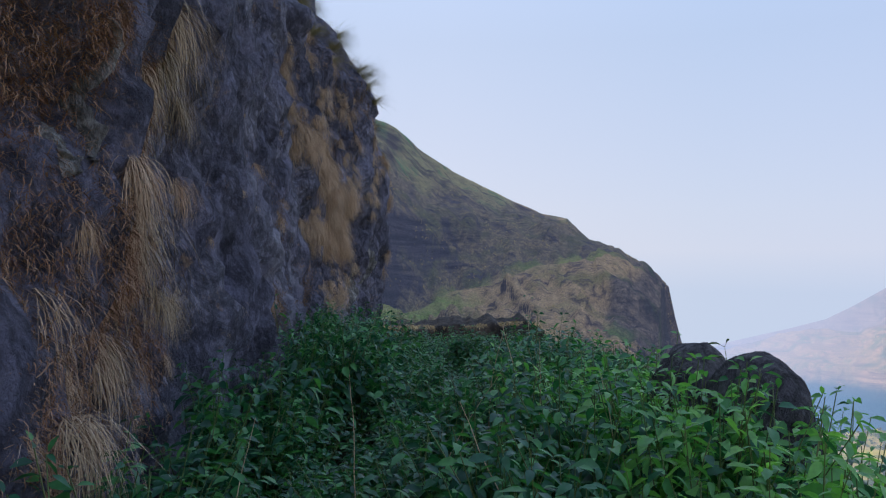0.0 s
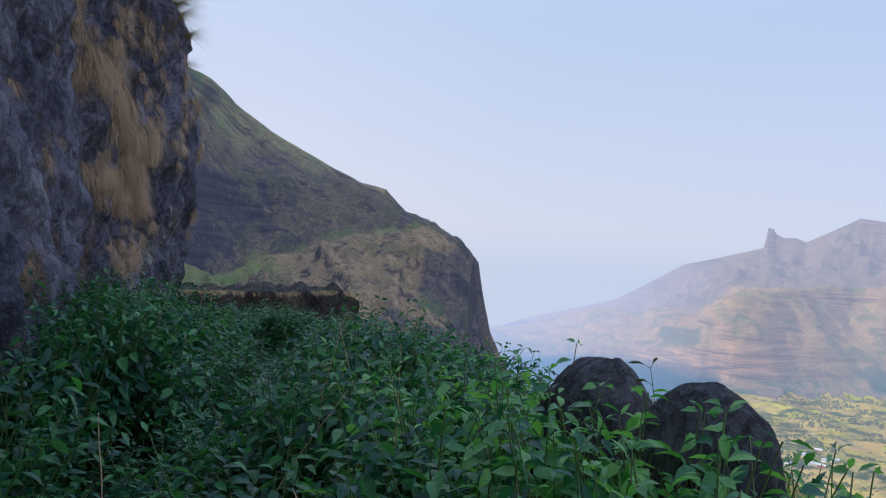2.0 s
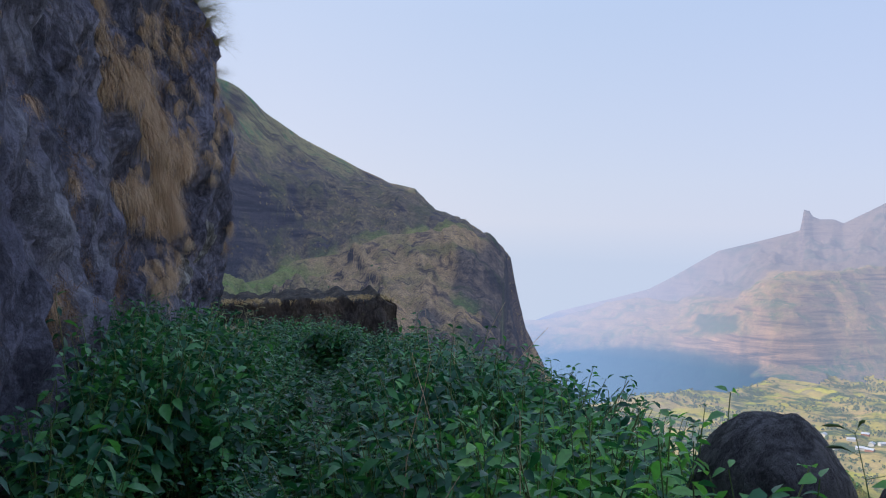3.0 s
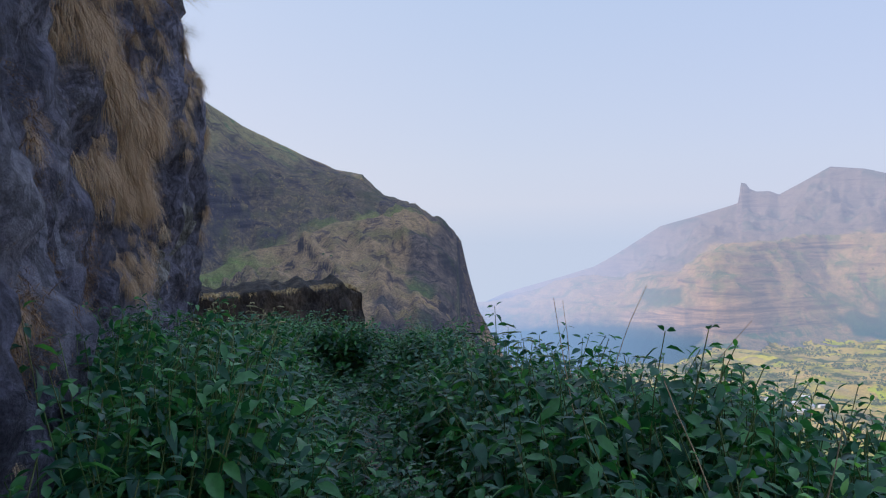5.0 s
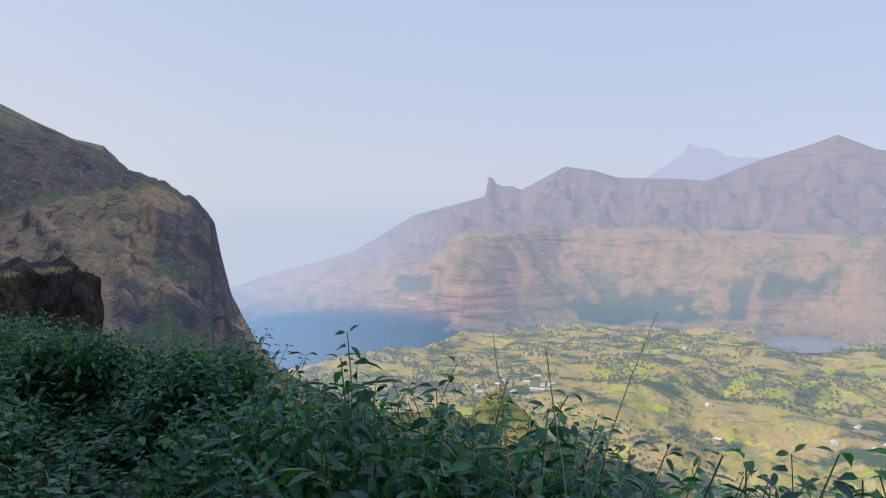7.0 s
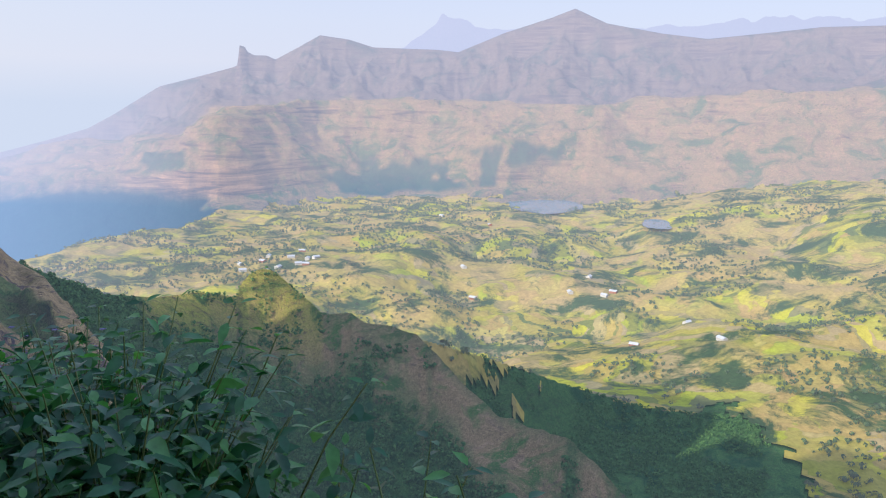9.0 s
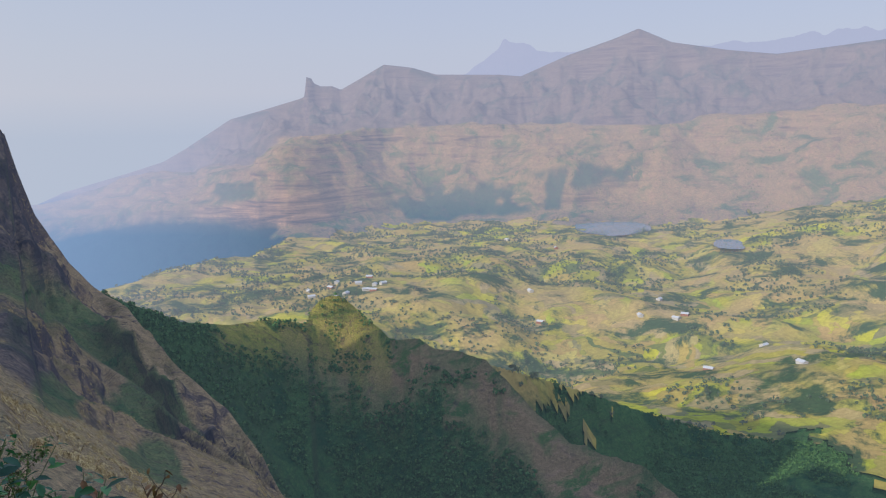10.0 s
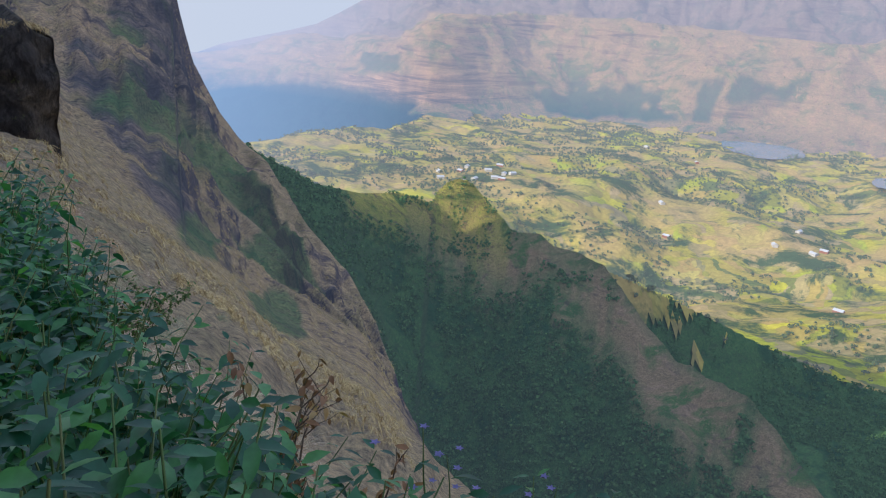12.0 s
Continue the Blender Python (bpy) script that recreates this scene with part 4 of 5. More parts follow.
def mat_of_grass(name, spots, seed):
    """Grass too thick to count, joined."""
    rng = random.Random(seed)
    vs, fs, base = [], [], 0
    for y, z, size in spots:
        px, py, pz, turn, ox, oy = on_cliff(y, z)
        v, f = TUFT_SHAPES[rng.randrange(6)]
        keep = rng.randrange(0, 90)
        v, f = v[keep * 14:(keep + 130) * 14], f[keep * 6:(keep + 130) * 6] - keep * 14
        m = np.array(pose(px - ox * 0.02, py - oy * 0.02, pz, 0, 0, turn + rng.uniform(-30, 30)))
        vs.append((v * size) @ m[:3, :3].T + m[:3, 3])
        fs.append(f + base)
        base += len(v)
    ob = mesh_object(name, np.concatenate(vs), np.concatenate(fs), DRY)
    return tagged(ob, "thick mats of dry tan grass hanging down the cliff", "grass", kind="stuff")


SPIKY = mesh_object("grass_tuft", *blades(RNG, 150, 1.0, 0.8, 0.55, 0.007, 0.12, 0.9), DRYGREEN)
tagged(SPIKY, "grey-green spiky grass tuft on the cliff's brow", "grass tuft", "grass tufts on the brow")


def on_cliff(y, z):
    """Place and outward heading, in degrees, of the cliff's face near y at height z."""
    s = float(np.interp(y, FOOT[1], FOOT_LEN))
    px, py, pz, ox, oy = [float(v) for v in cliff_point(s, z)]
    return px, py, pz, math.degrees(math.atan2(oy, ox)), ox, oy


used = set()


def hang(proto, y, z, size, sink=0.02):
    px, py, pz, turn, ox, oy = on_cliff(y, z)
    m = pose(px - ox * sink, py - oy * sink, pz, 0, 0, turn + RNG.uniform(-25, 25))
    ob = proto if proto.name not in used else copy_thing(proto, Matrix())
    used.add(proto.name)
    ob.matrix_world = m @ Matrix.Diagonal((size, size, size, 1))
    return ob


# y, z and length of the tufts that stand out on the near wall
WALL_TUFTS = pairs("5.56,3.08,0.42 5.45,2.85,0.38 5.11,2.65,0.36 5.25,2.5,0.3 5.31,2.38,0.3 4.71,2.12,0.3 4.85,2.05,0.28 5.38,1.99,0.55 5.5,1.9,0.4 6.46,2.78,0.26 6.66,2.29,0.27 4.74,1.37,0.36 4.9,1.32,0.3 "
                   "6.12,1.6,0.34 5.9,1.55,0.28 4.08,1.57,0.3 4.27,1.81,0.16 5.83,2.88,0.16 4.25,1.15,0.3 4.05,1.1,0.3 4.63,1.66,0.18 4.98,1.2,0.2 9.4,2.3,0.16 10.1,2.15,0.16 8.7,1.5,0.2 8.6,2.7,0.18").T
for y, z, size in WALL_TUFTS:
    hang(TUFTS[RNG.randrange(4)], y, z, size * 1.2)
# the grassy strip down the nose
STRIP = pairs("12.2,3.6 12.5,3.75 12.8,3.4 13.0,3.6 13.3,3.1 13.2,3.35 13.7,3.1 13.3,2.5 13.4,2.65 13.85,2.5 14.0,2.3 13.5,2.3 12.65,2.6").T
SIDE = pairs("14.05,3.3 14.0,3.7 14.1,2.75 15.3,3.85 15.5,4.25 13.5,1.55 13.8,1.6 13.2,1.6 12.4,3.9 11.7,4.6 13.2,4.5 12.2,4.3 14.3,4.6 15.9,4.6 16.3,4.0 16.6,3.4 16.8,2.8 16.7,2.2 14.8,3.2 12.8,5.2 13.6,5.2").T
mats = []
for k in range(230):
    y, z = STRIP[k % len(STRIP)]
    mats.append((y + RNG.gauss(0, 0.19), z + RNG.gauss(0, 0.17), RNG.uniform(0.22, 0.45)))
for k in range(290):
    y, z = SIDE[k % len(SIDE)]
    mats.append((y + RNG.gauss(0, 0.14), z + RNG.gauss(0, 0.16), RNG.uniform(0.14, 0.32)))
for k in range(26):
    mats.append((RNG.uniform(3.7, 5.9), RNG.uniform(0.9, 2.2), RNG.uniform(0.1, 0.22)))
for k in range(30):
    mats.append((RNG.uniform(6, 12), RNG.uniform(0.9, 3.4), RNG.uniform(0.05, 0.12)))
mat_of_grass("cliff_grass", mats, 17)
for y, z, size in ((15.3, 6.6, 0.55), (15.5, 6.1, 0.5), (15.8, 5.7, 0.5), (16.2, 5.35, 0.55), (16.4, 5.1, 0.45), (16.5, 4.7, 0.4), (15.0, 7.2, 0.6), (16.6, 4.1, 0.4), (14.8, 6.4, 0.5),
                   (13.1, 5.8, 0.45), (13.0, 5.4, 0.5), (13.8, 5.2, 0.5), (14.4, 5.6, 0.55), (16.5, 5.6, 0.6), (15.9, 6.2, 0.6), (15.2, 5.4, 0.5), (14.0, 6.2, 0.5)):
    hang(SPIKY, y, z, size)


def moss_patch(name, spots, count, seed, length):
    rng = random.Random(seed)
    vs, fs, base = [], [], 0
    for _ in range(int(count * 2.6)):
        y0, z0, rad = spots[rng.randrange(len(spots))]
        y, z = rng.gauss(y0, rad * 0.5), rng.gauss(z0, rad * 0.6)
        px, py, pz, turn, ox, oy = on_cliff(y, z)
        v, f = blades(rng, 7, length * rng.uniform(0.5, 1.2), 1.5, 0.5, 0.0024, 0.06, 0.1, 4, 0.5)
        m = np.array(pose(px - ox * 0.01, py - oy * 0.01, pz, 0, 0, turn))
        vs.append(v @ m[:3, :3].T + m[:3, 3])
        fs.append(f + base)
        base += len(v)
    ob = mesh_object(name, np.concatenate(vs), np.concatenate(fs), MOSS)
    return tagged(ob, "russet dried moss and fern matted on the cliff", "dry moss", kind="stuff")


moss_patch("dry_moss", [(4.3, 1.2, 0.35), (4.0, 1.7, 0.3), (4.9, 1.25, 0.35), (5.2, 1.6, 0.25), (4.2, 2.4, 0.22), (5.1, 2.5, 0.25), (4.5, 1.75, 0.3), (3.8, 2.2, 0.25), (5.4, 1.2, 0.3), (3.9, 1.0, 0.3), (4.4, 2.6, 0.2), (5.0, 1.75, 0.25), (5.6, 1.35, 0.3), (4.0, 2.6, 0.3), (5.2, 2.2, 0.2)], 2300, 3, 0.09)
moss_patch("dry_moss", [(8.8, 1.4, 0.2), (10.6, 1.6, 0.3), (12.2, 1.5, 0.4), (14, 4.6, 0.6), (15, 4.9, 0.5), (9.6, 2.3, 0.3), (13.4, 3.6, 0.5)], 700, 5, 0.12)


# ---- shrubs ----
def leaf_shape(length, width, rng):
    fold, curl = rng.uniform(0.15, 0.4), rng.uniform(0.1, 0.45)
    rows = ((0.0, 0.08), (0.28, 0.85), (0.6, 0.8), (1.0, 0.0))
    v = []
    for q, w in rows:
        z = -curl * q * q * length
        if w < 0.05:
            v.append((q * length, 0, z))
        else:
            v += [(q * length, -w * width / 2, z + fold * w * width / 2), (q * length, 0, z), (q * length, w * width / 2, z + fold * w * width / 2)]
    f = [(0, 3, 4, 1), (1, 4, 5, 2), (3, 6, 7, 4), (4, 7, 8, 5), (6, 9, 7), (7, 9, 8)]
    return np.array(v), f


def tube(points, radii, sides=5):
    pts = np.asarray(points, float)
    vs, fs = [], []
    for k, (p, r) in enumerate(zip(pts, radii)):
        d = pts[min(k + 1, len(pts) - 1)] - pts[max(k - 1, 0)]
        d /= np.linalg.norm(d) + 1e-9
        a = np.cross(d, (0.3, 1, 0.2))
        a /= np.linalg.norm(a)
        b = np.cross(d, a)
        for j in range(sides):
            w = 2 * math.pi * j / sides
            vs.append(p + r * (a * math.cos(w) + b * math.sin(w)))
    for k in range(len(pts) - 1):
        for j in range(sides):
            fs.append((k * sides + j, k * sides + (j + 1) % sides, (k + 1) * sides + (j + 1) % sides, (k + 1) * sides + j))
    return vs, fs


def shrub_data(rng, height, leaf, shoots=4):
    """Stems and leaves of one leafy shrub, foot at the origin."""
    sv, sf, lv, lf = [], [], [], []
    for k in range(shoots):
        yaw, tilt = rng.uniform(0, 6.28), rng.uniform(0.05, 0.42)
        ln = height * rng.uniform(0.75, 1.05)
        pts = []
        for q in np.linspace(0, 1, 7):
            out = tilt * ln * q ** 1.4
            pts.append((out * math.cos(yaw) + rng.gauss(0, 0.008), out * math.sin(yaw) + rng.gauss(0, 0.008), ln * q * (1 - 0.12 * tilt * q)))
        v, f = tube(pts, np.linspace(0.006, 0.002, 7), 4)
        sf += [tuple(i + len(sv) for i in ff) for ff in f]
        sv += v
        pts = np.array(pts)
        nodes = int(ln * 0.72 / 0.062)
        for j in range(nodes):
            q = 1 - 0.72 * (j / nodes) ** 1.1
            p = np.array([np.interp(q, np.linspace(0, 1, 7), pts[:, c]) for c in range(3)])
            for side in (0, 1):
                a = j * 1.57 + side * math.pi + rng.gauss(0, 0.35)
                size = leaf * (0.55 + 0.6 * min(1, (1 - q) * 5)) * rng.uniform(0.75, 1.2)
                v, f = leaf_shape(size, size * rng.uniform(0.42, 0.56), rng)
                m = np.array(Euler((rng.gauss(0, 0.35), rng.uniform(-0.35, 0.5) - (0.4 if q > 0.96 else 0), a)).to_matrix())
                off = np.array((math.cos(a), math.sin(a), 0.15)) * size * 0.22
                lf += [tuple(i + len(lv) for i in ff) for ff in f]
                lv += list(v @ m.T + p + off)
    return sv, sf, lv, lf


SH_RNG = random.Random(21)
SHRUBS, SHRUB_DATA = [], []
for k in range(9):
    data = shrub_data(SH_RNG, 1.0, 0.1, 4 + k % 2)
    SHRUB_DATA.append(data)


def shrub_top(x, y):
    """How high the shrubs stand above z = 0 over the shelf."""
    h = 1.13 + (0.2 - 0.08 * float(smooth(10, 12.5, y))) * float(fbm(x * 1.1, y * 0.9, 3.1, 3))
    h += 0.24 * math.exp(-((y - 8.8) / 2.2) ** 2) + 0.1 * math.exp(-((y - 6.2) / 1.2) ** 2)
    h += 0.3 * math.exp(-((y - 4.8) / 1.3) ** 2) * float(smooth(0.6, 1.0, x))
    h += 0.13 * math.exp(-((y - 12.9) / 0.6) ** 2) * float(smooth(0.3, 0.6, x))
    h -= 0.17 * float(smooth(11, 12.4, y)) + 0.24 * float(smooth(13.6, 15, y)) + 0.1 * float(smooth(15, 17, y))
    h += 0.07 * math.exp(-((y - 8.7) / 1.3) ** 2) * float(smooth(0.4, 0.9, x))
    h -= 0.35 * float(smooth(3.6, 1.8, y))
    h += float(smooth(-0.8, -1.4, x)) * (0.34 * math.exp(-((y - 10.8) / 2.2) ** 2) - 0.15)
    h -= (0.32 + 0.2 * float(smooth(13, 14.5, y))) * max(0.0, x - 0.45)
    if 4.2 < y < 5.5 and x > 0.65:
        h = min(1.31, max(h, 1.29 - 0.3 * max(0.0, x - 1.1)))
    return h


def shelf_z(x, y):
    az, r = math.degrees(math.atan2(x - EYE[0], y - EYE[1])), math.hypot(x - EYE[0], y - EYE[1])
    return float(terrain(np.array([az]), np.array([r]))[2][0])


spots = []
step = 0.2
for i in range(int(3.9 / step)):
    for j in range(int(17.5 / step)):
        x, y = -1.75 + (i + SH_RNG.uniform(0, 1)) * step, 1.9 + (j + SH_RNG.uniform(0, 1)) * step
        wall = float(np.interp(y, FOOT[1][:9], FOOT[0][:9])) + 0.12
        if x < wall or x > float(np.interp(y, [2, 10, 11.5, 13, 14, 15, 18], [1.75, 1.45, 1.4, 1.3, 1.1, 1.0, 0.9])):
            continue
        if abs(x - 1.2) < 0.2 and (abs(y - 5.62) < 0.2 or abs(y - 4.95) < 0.22):
            continue
        if y < 3.3 and abs(x + 0.15) < 0.55:
            continue
        if 7.9 < y < 13.4 and abs(x - 0.05) < 0.3 and SH_RNG.random() < 0.6:
            continue
        if float(fbm(x * 1.3, y * 1.3, 6.6, 2)) < (-0.3 if x < 0.3 else -0.5):
            continue
        spots.append((x, y))
BEFORE_ROCKS = pairs("0.78,4.35 0.95,4.45 1.1,4.4 1.25,4.45 1.4,4.4 1.02,4.62 1.2,4.58 1.36,4.6 1.52,4.62 0.86,4.75 0.9,5.0 0.92,5.2 0.86,5.4 1.66,4.85 1.68,5.1 1.0,5.3 0.75,5.05 0.7,5.3 0.82,4.2 0.9,4.3 0.97,4.38 0.86,4.45 1.0,4.52 0.92,4.6 0.78,4.55 1.06,4.46 0.7,4.4 0.72,4.7 0.84,4.88 0.96,4.74 0.8,5.18 0.6,5.0 0.84,5.32 0.7,12.7 0.85,12.8 1.0,12.9 0.75,13.0 0.9,13.1 1.05,12.7 1.1,12.95 0.95,12.62 0.6,13.9 0.75,14.0 0.9,14.1 0.5,14.2 0.65,14.3 0.3,14.2 0.1,14.3 0.8,14.35 0.4,14.45 1.0,13.8 0.2,14.6").T
spots += [(float(x), float(y)) for x, y in BEFORE_ROCKS]
lip_spots = random.Random(77)
spots += [(lip_spots.uniform(-0.7, 1.1), lip_spots.uniform(12.3, 14.9)) for _ in range(90)]
spots += [(lip_spots.uniform(0.95, 1.65), lip_spots.uniform(6.2, 9.8)) for _ in range(150)]
spots += [(lip_spots.uniform(0.4, 1.25), lip_spots.uniform(12.4, 13.7)) for _ in range(70)]
spots += [(lip_spots.uniform(0.35, 1.25), lip_spots.uniform(13.7, 14.5)) for _ in range(60)]
az_r = [(math.degrees(math.atan2(x - EYE[0], y - EYE[1])), math.hypot(x - EYE[0], y - EYE[1])) for x, y in spots]
feet = terrain(np.array([a for a, _ in az_r]), np.array([r for _, r in az_r]))[2]


def clear_of_path(x, y, top):
    """Keep the tops under the eye along the line walked."""
    for (_, e0, _, _), (_, e1, _, _) in zip(PATH, PATH[1:]):
        for q in (0, 0.33, 0.66, 1):
            ex, ey, ez = [a + (b - a) * q for a, b in zip(e0, e1)]
            d = math.hypot(x - ex, y - ey)
            if d < 0.85:
                top = min(top, ez - 1.08 + 1.15 * max(0, d - 0.3))
    return top


def build_shrubs():
    near, rest = [], []
    for (x, y), foot in zip(spots, feet):
        top = clear_of_path(x, y, shrub_top(x, y) + SH_RNG.gauss(0, 0.03))
        height = max(0.32, top - foot)
        # brighter leaf colour, as if lit, gets likelier towards the open edge
        lit = SH_RNG.random() < 0.75 * float(smooth(0.25, 0.9, x)) * float(smooth(8.5, 6, y))
        m = pose(x, y, foot - 0.03, SH_RNG.gauss(0, 5), SH_RNG.gauss(0, 5), SH_RNG.uniform(0, 360)) @ Matrix.Diagonal((max(0.8, min(1, height)), max(0.8, min(1, height)), height, 1))
        k = SH_RNG.randrange(9)
        (near if 3.2 < y < 7.8 and x > -1.1 and len(near) < 300 else rest).append((k + 9 * lit, m))
    first = {}
    for k, m in near:
        if k not in first:
            sv, sf, lv, lf = SHRUB_DATA[k % 9]
            thing = mesh_object("leafy_shrub", sv, sf, STEM)
            mesh_object("foliage", lv, lf, LIT_LEAF if k > 8 else LEAF, thing)
            tagged(thing, "light green leafy shrub with lit pointed leaves at the edge" if k > 8 else "dense green leafy shrub with pointed leaves beside the trail", "shrub", "shrubs along the trail")
            thing.matrix_world = m
            first[k] = thing
        else:
            ob = copy_thing(first[k], Matrix())
            ob.matrix_world = m
    vs, fs, base = [], [], 0
    for k, m in rest:
        _, _, lv, lf = SHRUB_DATA[k % 9]
        mm = np.array(m)
        vs.append(np.array(lv) @ mm[:3, :3].T + mm[:3, 3])
        fs.append((np.array([f for f in lf if len(f) == 4]) + base, np.array([f for f in lf if len(f) == 3]) + base))
        base += len(lv)
    leaf_quads = sum(len(q) for q, _ in fs)
    for k, m in rest:
        sv, sf, _, _ = SHRUB_DATA[k % 9]
        mm = np.array(m)
        vs.append(np.array(sv) @ mm[:3, :3].T + mm[:3, 3])
        fs.append((np.array(sf) + base, np.zeros((0, 3), int)))
        base += len(sv)
    verts = np.concatenate(vs)
    quads = np.concatenate([a for a, _ in fs])
    tris = np.concatenate([b for _, b in fs])
    me = bpy.data.meshes.new("undergrowth")
    me.vertices.add(len(verts))
    me.vertices.foreach_set("co", verts.astype(np.float32).ravel())
    me.loops.add(quads.size + tris.size)
    me.loops.foreach_set("vertex_index", np.concatenate([quads.ravel(), tris.ravel()]).astype(np.int32))
    me.polygons.add(len(quads) + len(tris))
    me.polygons.foreach_set("loop_start", np.concatenate([np.arange(len(quads)) * 4, quads.size + np.arange(len(tris)) * 3]).astype(np.int32))
    me.update(calc_edges=True)
    me.materials.append(LEAF)
    me.materials.append(STEM)
    index = np.zeros(len(quads) + len(tris), np.int32)
    index[leaf_quads:len(quads)] = 1
    me.polygons.foreach_set("material_index", index)
    me.polygons.foreach_set("use_smooth", np.ones(len(me.polygons), bool))
    tagged(new("undergrowth", me), "dense green leafy undergrowth filling the shelf", "undergrowth", kind="stuff")


build_shrubs()


# ---- stalks, weeds and flowers over the shrubs ----
def weed(name, at, height, lean, mat, heads, seed, label, category, group, head_mat=None):
    rng = random.Random(seed)
    pts, p, d = [], np.array((0.0, 0, 0)), np.array((lean[0], lean[1], 1.0))
    for k in range(9):
        pts.append(p)
        d = d + np.array((lean[0] * 0.12 + rng.gauss(0, 0.06), lean[1] * 0.12 + rng.gauss(0, 0.06), 0))
        p = p + d / np.linalg.norm(d) * height / 8
    v, f = tube(pts, np.linspace(0.0035, 0.0012, 9), 4)
    ob = mesh_object(name, v, f, mat)
    for k in range(heads):
        q = 8 - k % 5
        tip = pts[q]
        off = np.array((rng.gauss(0, 0.04), rng.gauss(0, 0.04), rng.uniform(0.0, 0.04)))
        if head_mat:
            ring = 10
            vs = [tip + off] + [tip + off + np.array((math.cos(w) * rr, math.sin(w) * rr, 0.006)) for w, rr in ((6.283 * j / ring, 0.013 if j % 2 else 0.006) for j in range(ring))]
            fs = [(0, 1 + j, 1 + (j + 1) % ring) for j in range(ring)]
        else:
            droop = off + np.array((0, 0, -0.03))
            vs, fs = tube([tip, tip + off * 0.5, tip + off * 0.9, tip + off + droop * 0.4, tip + off + droop * 0.8], (0.001, 0.001, 0.0045, 0.006, 0.001), 5)
        mesh_object("flower_head" if head_mat else "seed_head", vs, fs, head_mat or mat, ob)
    ob.matrix_world = pose(*at)
    return tagged(ob, label, category, group)


DRYSTALK = ("thin dry straw-coloured stalk rising from the shrubs", "stalk", "dry stalks in the shrubs")
for k, (x, y, z, ln, lx, ly) in enumerate(((1.0, 9.02, 0.7, 0.85, 0.3, -0.1), (0.98, 9.2, 0.7, 0.72, -0.08, 0.05), (0.9, 8.27, 0.72, 0.8, 0.35, -0.1), (0.75, 8.65, 0.7, 0.78, -0.05, 0.1),
                                           (0.2, 4.2, 0.5, 0.75, -0.25, 0.1), (0.6, 4.6, 0.5, 0.8, -0.15, 0.2), (0.35, 5.6, 0.6, 0.75, 0.05, 0.1), (-0.5, 4.9, 0.5, 0.72, -0.2, 0.0),
                                           (0.15, 6.4, 0.6, 0.8, 0.1, 0.1), (-0.2, 5.4, 0.5, 0.8, 0.3, 0.1), (0.5, 6.9, 0.6, 0.8, -0.2, 0.1), (-0.9, 4.1, 0.4, 0.75, 0.15, 0.1))):
    weed("dry_stalk", (x, y, z), ln, (lx, ly), DRY, 0, 50 + k, *DRYSTALK)
for k, (x, y, z) in enumerate(((0.81, 10.65, 0.9), (0.81, 9.98, 0.92), (0.99, 9.87, 0.92), (0.48, 9.48, 0.9), (0.6, 9.21, 0.95), (0.68, 8.93, 0.95), (0.84, 8.62, 0.95), (1.1, 8.3, 0.9), (1.3, 5.2, 1.1), (0.95, 10.3, 0.85))):
    weed("seeding_weed", (x, y, z - 0.25), 0.5, (RNG.uniform(-0.1, 0.3), RNG.uniform(-0.2, 0.2)), STEM, 6, 80 + k, "dark wiry weed with drooping seed heads in the shrubs", "weed", "weeds along the edge")
for k, (x, y, z) in enumerate(((1.16, 14.39, 0.66), (1.34, 14.53, 0.46), (1.38, 14.26, 0.52), (1.17, 13.53, 0.86), (1.25, 13.45, 0.84))):
    weed("violet_wildflower", (x, y, z - 0.36), 0.34, (RNG.uniform(-0.1, 0.15), RNG.uniform(-0.1, 0.1)), STEM, 5, 110 + k, "slender wildflower with small violet heads", "wildflower", "violet flowers by the trail", FLOWER)

for k in range(9):
    weed("seeding_weed", (RNG.uniform(-1.1, -0.5), RNG.uniform(10.6, 11.9), 0.72), 0.55, (RNG.uniform(-0.15, 0.15), RNG.uniform(-0.1, 0.1)), DRYGREEN, 6, 140 + k, "pale yellow-green weed with feathery seed heads", "weed", "pale weeds in the shrubs")


